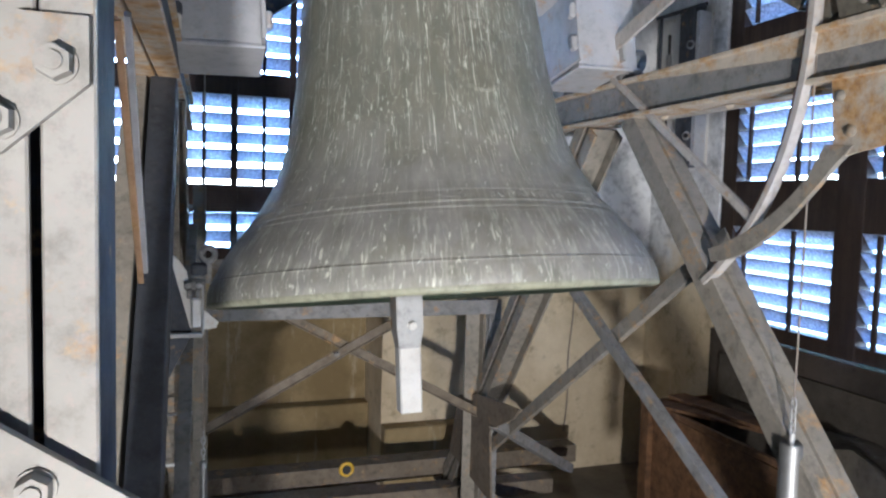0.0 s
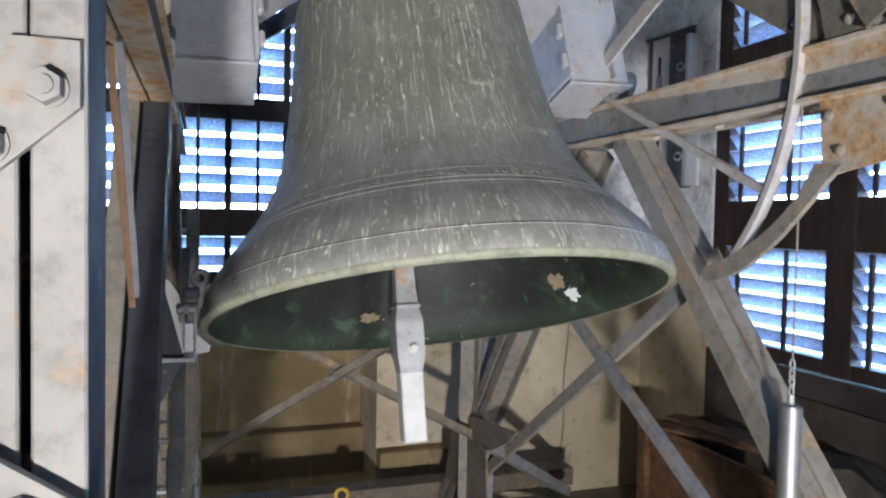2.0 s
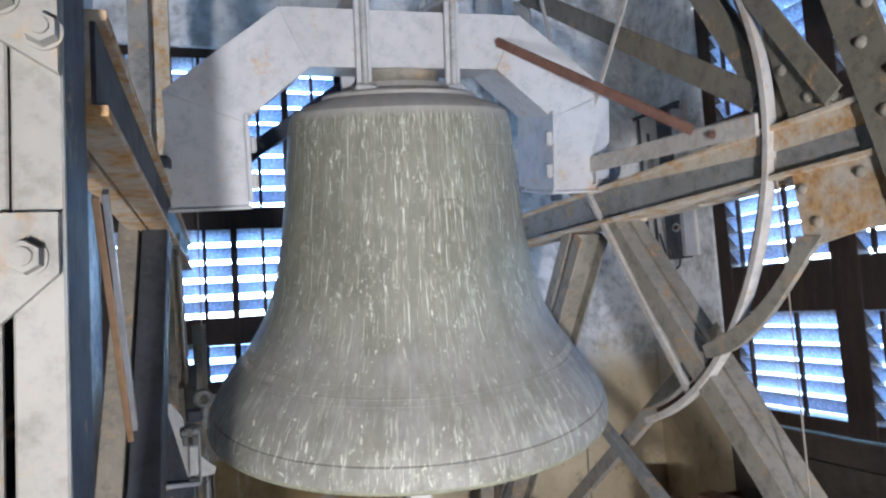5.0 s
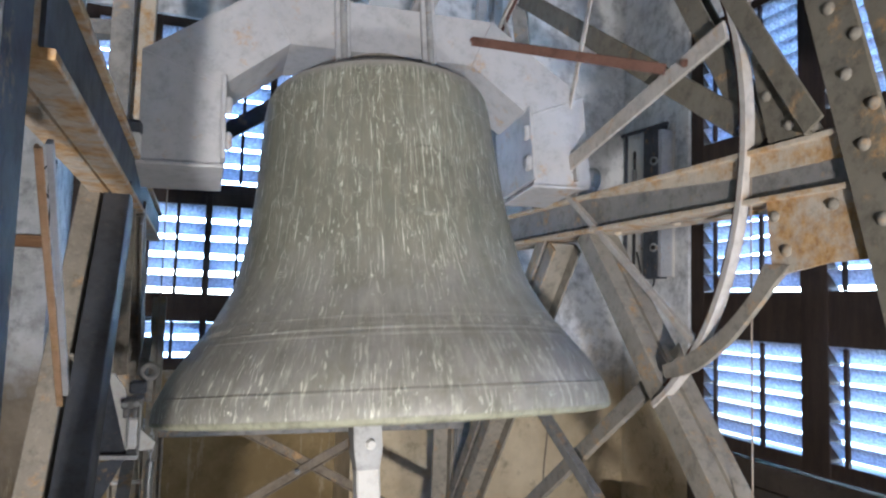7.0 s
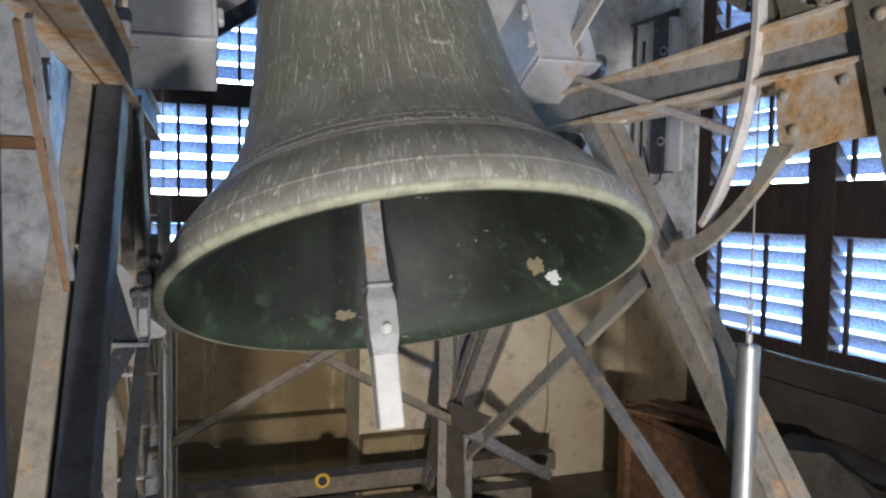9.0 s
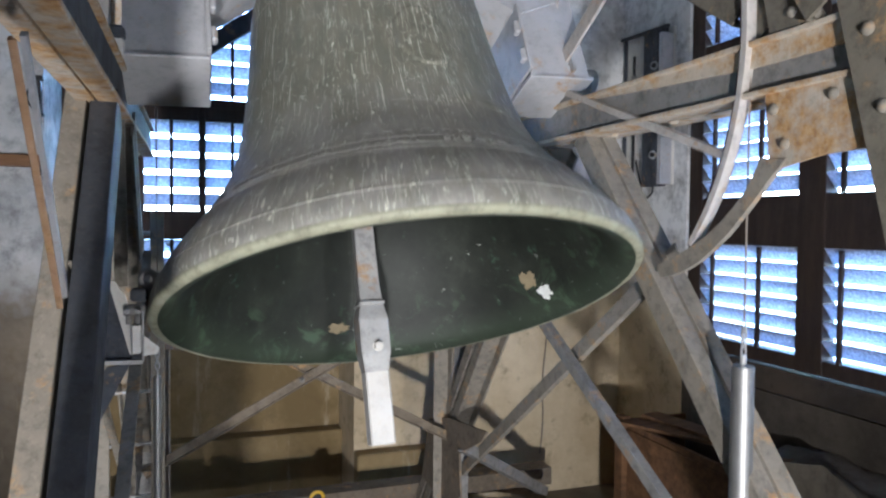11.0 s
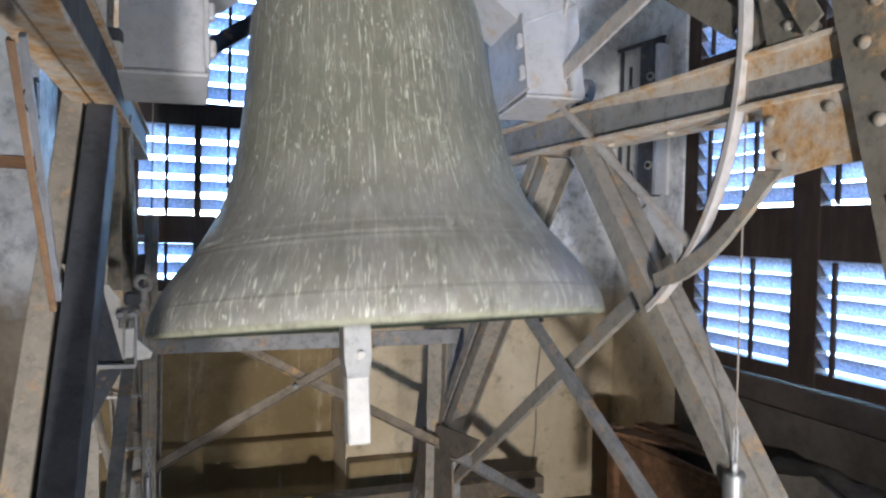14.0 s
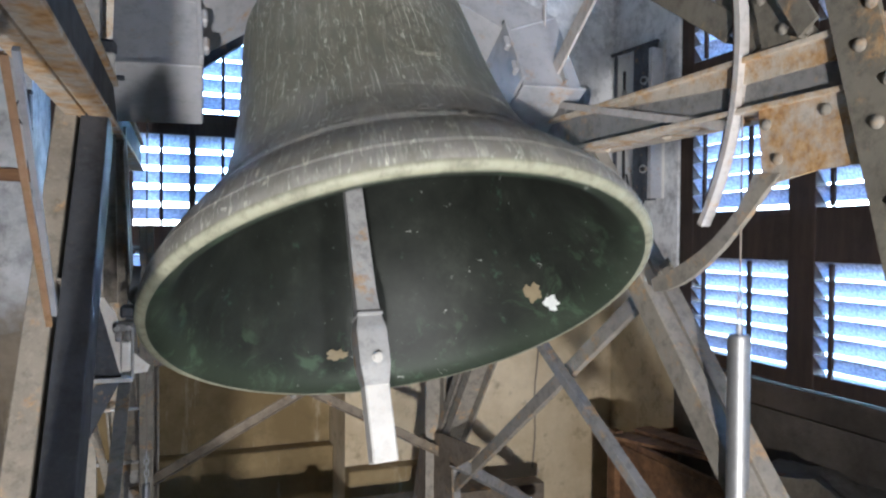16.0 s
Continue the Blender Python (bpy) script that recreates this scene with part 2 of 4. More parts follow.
RUBBLE = plaster("grey_rubble", (0.17, 0.148, 0.112), (0.07, 0.06, 0.046), None, 4.0)
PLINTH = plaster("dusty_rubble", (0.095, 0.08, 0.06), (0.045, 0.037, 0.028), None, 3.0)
# Near-black stone, darker than the plinth below it.
DARKSTONE = plaster("dark_stone", (0.072, 0.056, 0.042), (0.032, 0.026, 0.020), None, 2.5)
FLOORM = plaster("dirty_concrete", (0.22, 0.19, 0.14), (0.12, 0.10, 0.075), None, 2.0)
TIMBER = wood("dark_stained_timber", (0.018, 0.011, 0.008), (0.050, 0.031, 0.020))
CRATEW = wood("old_crate_wood", (0.08, 0.042, 0.02), (0.26, 0.135, 0.055), axis=(0.15, 1, 1))
GLASS = louvre_glass("mottled_louvre")
ROPE = plain("grey_cord", (0.26, 0.22, 0.18), 0.9)
BLACK = plain("black_rubber", (0.02, 0.02, 0.022), 0.6)
YELLOW = plain("yellow_plastic", (0.75, 0.48, 0.03), 0.4)
STRIKE = plain("bare_struck_bronze", (0.40, 0.33, 0.20), 0.45, 0.3)
CHALK = plain("white_droppings", (0.8, 0.82, 0.78), 0.9)
GROUNDM = plaster("far_ground", (0.32, 0.34, 0.30), (0.22, 0.25, 0.18), None, 0.02)


# ---- building helpers ----
def part(name, bm, material, parent=None, label=""):
    me = bpy.data.meshes.new(name)
    bm.normal_update()
    bm.to_mesh(me)
    bm.free()
    for m in material if isinstance(material, (list, tuple)) else [material]:
        me.materials.append(m)
    ob = new(name, me)
    if parent:
        ob.parent = parent
    if label:
        tagged(ob, label)
    return ob


def empty(name, m=None, label="", category="", group="", kind=""):
    e = new(name)
    e.empty_display_size = 0.1
    if m is not None:
        e.matrix_basis = m
    return tagged(e, label, category, group, kind)


def add_box(bm, x0, x1, y0, y1, z0, z1, m=None, bevel=0.0):
    mat = Matrix.Translation(((x0 + x1) / 2, (y0 + y1) / 2, (z0 + z1) / 2)) @ Matrix.Diagonal((x1 - x0, y1 - y0, z1 - z0, 1))
    if m is not None:
        mat = m @ mat
    made = bmesh.ops.create_cube(bm, size=1, matrix=mat)
    if bevel:
        edges = list({e for v in made["verts"] for e in v.link_edges})
        bmesh.ops.bevel(bm, geom=edges, offset=bevel, segments=1, affect="EDGES")
    return bm


def box(x0, x1, y0, y1, z0, z1, m=None, bevel=0.0):
    return add_box(bmesh.new(), x0, x1, y0, y1, z0, z1, m, bevel)


def along(p0, p1, up=(0, 0, 1)):
    """A pose at p0 whose z runs to p1 and whose y lies towards up."""
    p0, p1, up = Vector(p0), Vector(p1), Vector(up)
    z = (p1 - p0).normalized()
    x = up.cross(z)
    if x.length < 1e-4:
        x = Vector((1, 0, 0)).cross(z)
    x.normalize()
    y = z.cross(x)
    m = Matrix((x, y, z)).transposed().to_4x4()
    m.translation = p0
    return m, (p1 - p0).length


def profile(kind, w, h, t):
    """Outlines of rolled sections, x by y, anticlockwise."""
    a, b, c = w / 2, h / 2, t / 2
    return {
        "box": [(-a, -b), (a, -b), (a, b), (-a, b)],
        "L": [(-a, -b), (a, -b), (a, -b + t), (-a + t, -b + t), (-a + t, b), (-a, b)],
        "U": [(-a, -b), (a, -b), (a, -b + t), (-a + t, -b + t), (-a + t, b - t), (a, b - t), (a, b), (-a, b)],
        "V": [(-a, -b), (a, -b), (a, b), (-a, b), (-a, b - t), (a - t, b - t), (a - t, -b + t), (-a, -b + t)],
        "I": [(-a, -b), (a, -b), (a, -b + t), (c, -b + t), (c, b - t), (a, b - t), (a, b), (-a, b), (-a, b - t), (-c, b - t), (-c, -b + t), (-a, -b + t)],
    }[kind]


def add_bar(bm, p0, p1, w, h, kind="box", t=0.012, up=(0, 0, 1), shift=0.0):
    """A rolled bar from p0 to p1; shift moves it across, along its own x."""
    m, length = along(p0, p1, up)
    pts = profile(kind, w, h, t)
    n = len(pts)
    a = [bm.verts.new(m @ Vector((x + shift, y, 0))) for x, y in pts]
    b = [bm.verts.new(m @ Vector((x + shift, y, length))) for x, y in pts]
    fs = [bm.faces.new(list(reversed(a))), bm.faces.new(b)]
    for i in range(n):
        k = (i + 1) % n
        fs.append(bm.faces.new((a[i], a[k], b[k], b[i])))
    long_edges = [e for e in {e for f in fs for e in f.edges} if abs((e.verts[0].co - e.verts[1].co).length - length) < 1e-4]
    bmesh.ops.bevel(bm, geom=long_edges, offset=min(0.0022, t / 4), segments=1, affect="EDGES")
    return bm


def bar(p0, p1, w, h, kind="box", t=0.012, up=(0, 0, 1), shift=0.0):
    return add_bar(bmesh.new(), p0, p1, w, h, kind, t, up, shift)


def add_rod(bm, p0, p1, r, seg=12, r2=None):
    m, length = along(p0, p1)
    bmesh.ops.create_cone(bm, cap_ends=True, segments=seg, radius1=r, radius2=r if r2 is None else r2, depth=length, matrix=m @ Matrix.Translation((0, 0, length / 2)))
    return bm


def rod(p0, p1, r, seg=12, r2=None):
    return add_rod(bmesh.new(), p0, p1, r, seg, r2)


def smooth(ob, angle=40):
    me = ob.data
    me.polygons.foreach_set("use_smooth", [True] * len(me.polygons))
    me.set_sharp_from_angle(angle=radians(angle))
    return ob


def plate(points, thick, normal):
    """A flat plate from its outline, pushed out both ways along its normal."""
    bm = bmesh.new()
    n = Vector(normal).normalized() * thick / 2
    a = [bm.verts.new(Vector(p) + n) for p in points]
    b = [bm.verts.new(Vector(p) - n) for p in points]
    bm.faces.new(a)
    bm.faces.new(list(reversed(b)))
    for i in range(len(points)):
        j = (i + 1) % len(points)
        bm.faces.new((a[j], a[i], b[i], b[j]))
    bmesh.ops.recalc_face_normals(bm, faces=bm.faces)
    return bm


def hex_bolt(at, normal, size, material, parent, name="bolt"):
    """A hexagon head with washer and a short thread end."""
    bm = bmesh.new()
    at, n = Vector(at), Vector(normal).normalized()
    add_rod(bm, at, at + n * size * 0.12, size * 0.60, 16)
    add_rod(bm, at + n * size * 0.12, at + n * size * 0.62, size * 0.54, 6, size * 0.50)
    add_rod(bm, at + n * size * 0.62, at + n * size * 0.74, size * 0.28, 10)
    return part(name, bm, material, parent)


def rivet(at, normal, r, material, parent):
    bm = bmesh.new()
    at, n = Vector(at), Vector(normal).normalized()
    add_rod(bm, at, at + n * r * 0.35, r, 12, r * 0.92)
    add_rod(bm, at + n * r * 0.35, at + n * r * 0.75, r * 0.92, 12, r * 0.45)
    return smooth(part("rivet", bm, material, parent), 60)


def lathe(points, seg=96):
    bm = bmesh.new()
    rings = []
    for r, z in points:
        rings.append([bm.verts.new((r * math.cos(2 * math.pi * i / seg), r * math.sin(2 * math.pi * i / seg), z)) for i in range(seg)])
    for a, b in zip(rings, rings[1:]):
        for i in range(seg):
            j = (i + 1) % seg
            bm.faces.new((a[i], a[j], b[j], b[i]))
    return bm


# ---- the belfry chamber ----
def wall(name, boxes, material, label):
    bm = bmesh.new()
    for b in boxes:
        add_box(bm, *b)
    return tagged(part(name, bm, material), label, "wall", kind="structure")


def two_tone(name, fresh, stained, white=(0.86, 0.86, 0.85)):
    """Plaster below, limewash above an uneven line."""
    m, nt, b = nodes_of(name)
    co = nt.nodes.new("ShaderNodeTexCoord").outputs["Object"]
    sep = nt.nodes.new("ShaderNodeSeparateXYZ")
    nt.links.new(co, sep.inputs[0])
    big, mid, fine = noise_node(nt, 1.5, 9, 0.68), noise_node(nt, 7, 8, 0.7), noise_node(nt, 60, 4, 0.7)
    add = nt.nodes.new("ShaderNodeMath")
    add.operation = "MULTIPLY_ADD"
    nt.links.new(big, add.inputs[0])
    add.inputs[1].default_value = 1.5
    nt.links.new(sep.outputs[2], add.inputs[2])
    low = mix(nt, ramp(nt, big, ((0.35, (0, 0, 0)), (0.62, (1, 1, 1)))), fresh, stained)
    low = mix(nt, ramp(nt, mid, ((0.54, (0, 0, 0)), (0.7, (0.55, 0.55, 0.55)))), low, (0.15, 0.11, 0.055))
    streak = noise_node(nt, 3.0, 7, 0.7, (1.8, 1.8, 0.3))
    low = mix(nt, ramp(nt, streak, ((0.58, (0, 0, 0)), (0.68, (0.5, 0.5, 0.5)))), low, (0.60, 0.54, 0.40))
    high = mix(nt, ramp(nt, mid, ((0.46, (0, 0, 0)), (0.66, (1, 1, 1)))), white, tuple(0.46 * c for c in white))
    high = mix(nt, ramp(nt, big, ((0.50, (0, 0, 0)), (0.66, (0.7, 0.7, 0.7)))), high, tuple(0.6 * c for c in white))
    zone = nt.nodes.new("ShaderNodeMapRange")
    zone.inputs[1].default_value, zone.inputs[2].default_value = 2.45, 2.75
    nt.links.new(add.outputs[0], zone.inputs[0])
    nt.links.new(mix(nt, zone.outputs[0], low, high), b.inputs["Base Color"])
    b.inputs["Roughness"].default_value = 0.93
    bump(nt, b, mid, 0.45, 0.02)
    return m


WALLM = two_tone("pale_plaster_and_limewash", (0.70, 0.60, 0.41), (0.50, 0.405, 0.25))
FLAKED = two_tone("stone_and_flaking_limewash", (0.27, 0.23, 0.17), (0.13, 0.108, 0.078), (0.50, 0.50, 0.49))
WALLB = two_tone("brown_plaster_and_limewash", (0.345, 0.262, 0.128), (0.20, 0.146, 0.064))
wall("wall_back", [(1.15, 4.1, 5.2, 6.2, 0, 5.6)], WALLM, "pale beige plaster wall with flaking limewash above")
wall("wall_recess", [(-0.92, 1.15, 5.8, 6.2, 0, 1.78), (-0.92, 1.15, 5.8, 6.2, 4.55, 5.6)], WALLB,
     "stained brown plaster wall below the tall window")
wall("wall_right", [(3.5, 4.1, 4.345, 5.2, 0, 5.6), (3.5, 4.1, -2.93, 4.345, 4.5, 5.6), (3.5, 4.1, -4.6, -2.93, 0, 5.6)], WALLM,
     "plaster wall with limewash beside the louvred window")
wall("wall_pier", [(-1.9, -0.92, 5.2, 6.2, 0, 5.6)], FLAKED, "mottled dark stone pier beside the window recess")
wall("wall_parapet", [(3.49, 4.1, -2.93, 4.345, 0, 1.358)], DARKSTONE, "dark stone below the louvred window")
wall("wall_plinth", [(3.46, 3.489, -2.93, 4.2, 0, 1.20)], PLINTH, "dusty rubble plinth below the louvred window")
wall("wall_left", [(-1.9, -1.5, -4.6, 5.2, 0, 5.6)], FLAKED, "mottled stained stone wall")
wall("wall_front", [(-1.5, 3.5, -4.6, -4.2, 0, 5.6)], LIME, "plain limewashed wall")
tagged(part("floor", box(-1.9, 4.1, -4.6, 6.2, -0.25, 0), FLOORM), "dusty dark concrete floor", "floor", kind="structure")
tagged(part("ceiling", box(-1.9, 4.1, -4.6, 6.2, 5.6, 5.85), TIMBER), "dark timber ceiling", "ceiling", kind="structure")
tagged(part("ground", box(-900, 900, -900, 900, -16.2, -16), GROUNDM), "far ground below the tower", "ground", kind="structure")
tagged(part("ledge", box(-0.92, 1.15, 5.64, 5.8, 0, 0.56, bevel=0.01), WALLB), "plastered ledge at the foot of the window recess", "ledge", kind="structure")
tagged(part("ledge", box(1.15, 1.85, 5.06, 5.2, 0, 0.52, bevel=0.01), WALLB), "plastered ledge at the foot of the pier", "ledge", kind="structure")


# ---- louvred windows ----
def louvre_window(name, m, panels, tiers, gap, label):
    """panels: spans across; tiers: spans in height. Built along its own x, looking in along -y."""
    win = empty(name, m, label, "window", kind="structure")
    x0, x1, z0, z1 = panels[0][0] - (0.14 if panels[0][0] < -2 else 0.10), panels[-1][1] + (0.20 if panels[-1][1] > 0.8 else 0.10), tiers[0][0] - 0.092, tiers[-1][1] + 0.08
    edges = [x0] + [v for p in panels for v in p] + [x1]
    for a, b in zip(edges[::2], edges[1::2]):
        part("stile", box(a, b, -0.012, 0.09, z0, z1, bevel=0.004), TIMBER, win)
    levels = [z0] + [v for p in tiers for v in p] + [z1]
    for a, b in zip(levels[::2], levels[1::2]):
        for p, q in panels:
            part("rail", box(p, q, -0.008, 0.085, a, b, bevel=0.004), TIMBER, win)
    shared = {}
    for p, q in panels:
        width = q - p
        for a, b in tiers:
            cuts = [0.5] if width < 0.6 else [0.16, 0.66]
            for c in cuts:
                part("mullion", box(p + width * c - 0.013, p + width * c + 0.013, -0.032, -0.012, a, b), TIMBER, win)
            n = max(1, round((b - a) / gap))
            for i in range(n):
                key = round(width, 3)
                if key not in shared:
                    bm = box(-width / 2, width / 2, -0.007, 0.007, -0.059, 0.059, pose(0, 0, 0, 40), 0.002)
                    shared[key] = part("louvre_slat", bm, GLASS, win)
                    ob = shared[key]
                else:
                    ob = new("louvre_slat", shared[key].data)
                    ob.parent = win
                ob.location = ((p + q) / 2, 0.03, a + (i + 0.5) * (b - a) / n + 0.02)
                ob.rotation_euler = (radians(((i * 37 + int(p * 50)) % 7 - 3) * 0.7), 0, 0)
    return win


louvre_window("window_1", pose(0, 5.8, 0), [(-0.81, -0.41), (-0.36, 0.04), (0.09, 0.49), (0.54, 0.94)],
              [(1.84, 2.12), (2.34, 3.04), (3.22, 4.45)], 0.142, "tall louvred window in a dark timber frame")
# The last two panels are unseen, added to let daylight onto the bell's front.
louvre_window("window_2", pose(3.53, 0, 0, 0, 0, -90), [(-4.20, -3.33), (-3.13, -2.32), (-2.12, -1.31), (-1.11, -0.30), (-0.10, 0.71), (0.91, 1.72), (1.92, 2.73)],
              [(1.46, 2.125), (2.46, 3.28), (3.56, 4.40)], 0.112, "wide louvred window in a dark brown timber frame")


# ---- the steel bell frame ----
frame_ob = empty("bell_frame", None, "riveted steel bell frame in dusty beige paint with rust", "bell frame")
XL, XR, XIN = -0.27, 1.55, 1.46


def fpart(name, bm, material, label=""):
    return part(name, bm, material, frame_ob, label)


for xs, mat in ((XL, RUSTPLATE), (XR, RUSTY)):
    ya = 1.03 if xs < 0 else 0.3
    xa, xb, wa, wb = (-0.232, -0.297, 0.062, 0.054) if xs < 0 else (1.485, 1.585, 0.082, 0.085)
    fpart("side_beam", bar((xa, ya, 2.685), (xa, 4.15, 2.685), wa, 0.155, "I", 0.016), mat, "rust-stained rolled steel beam")
    fpart("side_channel", bar((xb, ya, 2.685), (xb, 4.15, 2.685), wb, 0.155, "U" if xs > 0 else "V", 0.014), mat, "rust-stained channel")
    for kind, k in (("V", -1), ("U", 1)):
        if xs > 0:
            fpart("leg", bar((xs - 0.012 + k * 0.038, 2.484, 2.61), (xs - 0.012 + k * 0.038, 0.245, 0.0), 0.086, 0.064, "U", 0.010, (1, 0, 0)), BEIGE)
        else:
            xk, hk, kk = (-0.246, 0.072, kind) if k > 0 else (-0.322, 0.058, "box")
            # The right channel takes the shaded copy, since the post's shade falls there.
            fpart("leg", bar((xk, 2.40, 2.605), (xk, 0.43, 0.0), 0.16, hk, kk, 0.011, (1, 0, 0)), SHADED_PAINT if k > 0 else TAN)
        fpart("far_leg", bar((xs, 2.80, 2.61), (xs, 4.62, 0.25), 0.070, 0.14, kind, 0.011, (1, 0, 0), k * 0.050), BEIGE)
    fpart("sill_beam", bar((xs, 0.3, 0.12), (xs, 4.9, 0.12), 0.18, 0.22, "I", 0.014), GREY)
    inner = 0.085 if xs < 0 else -0.085
    fpart("brace", bar((xs + inner, 3.26, 2.11), (xs + inner, 1.25, 0.99), 0.044, 0.04, "L", 0.008, up=(1, 0, 0)), GREY)
    fpart("brace", bar((xs - inner * 0.35, 1.98, 2.17), (xs - inner * 0.35, 4.15, 0.62), 0.065, 0.03, "L", 0.008, up=(1, 0, 0)), BEIGE)
    fpart("post", bar((xs - 0.10 * (1 if xs > 0 else -1), 4.02, 0.25), (xs - 0.10 * (1 if xs > 0 else -1), 4.02, 1.66), 0.10, 0.08, "L", 0.01, up=(0, -1, 0)), BEIGE)
    fpart("post", bar((xs + 0.02, 4.02, 0.25), (xs + 0.02, 4.02, 1.66), 0.08, 0.06, "U", 0.01, up=(0, -1, 0)), GREY)

fpart("cross_beam", bar((XL, 3.98, 1.62), (XR, 3.98, 1.62), 0.07, 0.09, "L", 0.01), GREY)
fpart("cross_beam", bar((-0.6, 4.72, 0.36), (2.55, 4.72, 0.36), 0.16, 0.13, "U", 0.012), FOOT, "dusty channel beam across the foot of the frame")
fpart("cross_beam", bar((-0.6, 4.55, 0.27), (2.2, 4.40, 0.27), 0.14, 0.10, "box", 0.012), FOOT)
fpart("cross_brace", bar((-0.25, 3.94, 0.92), (1.02, 3.94, 1.60), 0.055, 0.02, "L", 0.007, up=(0, -1, 0)), FOOT)
fpart("cross_brace", bar((0.28, 3.965, 1.60), (1.48, 3.965, 0.95), 0.055, 0.02, "L", 0.007, up=(0, -1, 0)), FOOT)
hex_bolt((0.575, 3.925, 1.372), (0, -1, 0), 0.026, GREY, frame_ob)

# gusset plates at the foot of the far leg
fpart("gusset", plate([(XIN, 4.45, 0.55), (XIN, 4.30, 0.98), (XIN, 3.95, 1.08), (XIN, 3.35, 1.16), (XIN, 3.42, 1.09), (XIN, 3.75, 0.92), (XIN, 3.70, 0.5)], 0.012, (1, 0, 0)), FOOT)
fpart("stay", bar((XIN, 3.68, 0.98), (2.30, 4.30, 0.40), 0.07, 0.06, "L", 0.009), GREY)
fpart("stay", bar((1.55, 4.35, 0.36), (2.1, 3.5, 0.18), 0.10, 0.09, "L", 0.009), GREY)

# near right end: rust-blotched gusset with a tapering curved arm
knee = [(1.495, 2.44), (1.55, 2.352), (1.60, 2.303), (1.65, 2.262), (1.70, 2.228), (1.76, 2.195), (1.82, 2.168), (1.88, 2.145), (1.935, 2.125), (1.92, 2.085), (1.86, 2.095),
        (1.79, 2.118), (1.73, 2.148), (1.67, 2.188), (1.61, 2.235), (1.56, 2.282), (1.51, 2.332), (1.46, 2.385), (1.41, 2.43)]
fpart("knee_arm", plate([(XIN + 0.002, y, z) for y, z in knee], 0.018, (1, 0, 0)), BEIGE, "curved knee arm in worn paint")
rest = [(1.49, 2.612), (1.476, 2.46), (1.47, 2.40), (1.40, 2.415), (1.30, 2.432), (1.18, 2.436), (0.9, 2.436), (0.9, 2.612)]
fpart("gusset", plate([(XIN + 0.004, y, z) for y, z in rest], 0.012, (1, 0, 0)), RUSTPLATE, "rust-blotched gusset plate")
for y, z in ((1.275, 2.575), (1.46, 2.565), (1.10, 2.57), (1.42, 2.47)):
    rivet((XIN - 0.002, y, z), (-1, 0, 0), 0.016, BEIGE, frame_ob)
# leaning riveted column: a plate with a flange, and its twin behind
fpart("column", plate([(1.44, 1.595, 4.15), (1.44, 1.06, 2.02), (1.44, 0.935, 2.02), (1.44, 1.47, 4.15)], 0.014, (1, 0, 0)), DIMMED_OLIVE)
fpart("column", bar((1.48, 1.585, 4.15), (1.48, 1.05, 2.02), 0.012, 0.07, "box", 0.01, up=(1, 0, 0)), DIMMED_OLIVE)
fpart("column", plate([(1.475, 1.47, 4.15), (1.475, 0.93, 2.02), (1.475, 0.74, 2.02), (1.475, 1.28, 4.15)], 0.014, (1, 0, 0)), DIMMED_OLIVE)
for k in range(20):
    z = 2.16 + 0.09 * k
    rivet((1.433, 1.155 + 0.025 * (-1) ** k + 0.25 * (z - 2.75), z), (-1, 0, 0), 0.0165, BEIGE, frame_ob)
fpart("gusset", plate([(XIN, 1.475, 2.762), (XIN, 1.54, 3.02), (XIN, 1.53, 3.10), (XIN, 1.30, 2.762)], 0.012, (1, 0, 0)), DIMMED_OLIVE)
for y, z in ((1.481, 2.903), (1.407, 2.874), (1.404, 2.805), (1.327, 2.781), (1.50, 3.0)):
    rivet((XIN - 0.006, y, z), (-1, 0, 0), 0.016, BEIGE, frame_ob)
fpart("diagonal", bar((1.49, 1.60, 2.86), (1.49, 3.10, 3.87), 0.085, 0.06, "L", 0.009, up=(1, 0, 0)), DIMMED_OLIVE)
fpart("diagonal", bar((1.50, 1.525, 2.78), (1.50, 2.08, 3.74), 0.085, 0.05, "U", 0.009, up=(1, 0, 0)), DIMMED_OLIVE)
fpart("diagonal", bar((1.435, 1.30, 2.775), (1.435, 1.82, 3.60), 0.066, 0.03, "L", 0.009, up=(1, 0, 0)), DIMMED_OLIVE)

for y in (0.9, 1.25, 1.6, 1.95, 2.3):
    rivet((XR - 0.03, y, 2.602), (0, 0, -1), 0.016, RUSTY, frame_ob)
# upper left posts and ties
for dy, dx in ((3.02, -0.34), (3.16, -0.27)):
    fpart("post", bar((dx, dy, 2.76), (dx, dy, 4.7), 0.08, 0.09, "U", 0.01, up=(0, -1, 0)), RUSTY if dy > 3.1 else GREY)
fpart("tie", bar((-1.45, 3.5, 3.42), (-0.3, 3.5, 3.55), 0.09, 0.07, "L", 0.01), GREY)
fpart("tie", bar((-1.45, 3.5, 3.22), (-0.3, 3.5, 3.22), 0.10, 0.07, "L", 0.01), GREY)
fpart("tie", bar((-0.05, 4.2, 3.16), (0.95, 4.2, 3.87), 0.10, 0.05, "L", 0.01, up=(0, -1, 0)), DARK)
fpart("tie", bar((0.50, 4.2, 4.15), (1.30, 4.2, 3.80), 0.10, 0.05, "L", 0.01, up=(0, -1, 0)), DARK)
for x in (1.86, 1.98):
    fpart("post", bar((x, 4.6, 2.9), (x, 4.6, 5.5), 0.07, 0.06, "U", 0.01, up=(0, -1, 0)), YOKE)
fpart("tie", bar((1.5, 3.2, 3.9), (2.3, 4.5, 3.05), 0.08, 0.06, "L", 0.009), GREY)

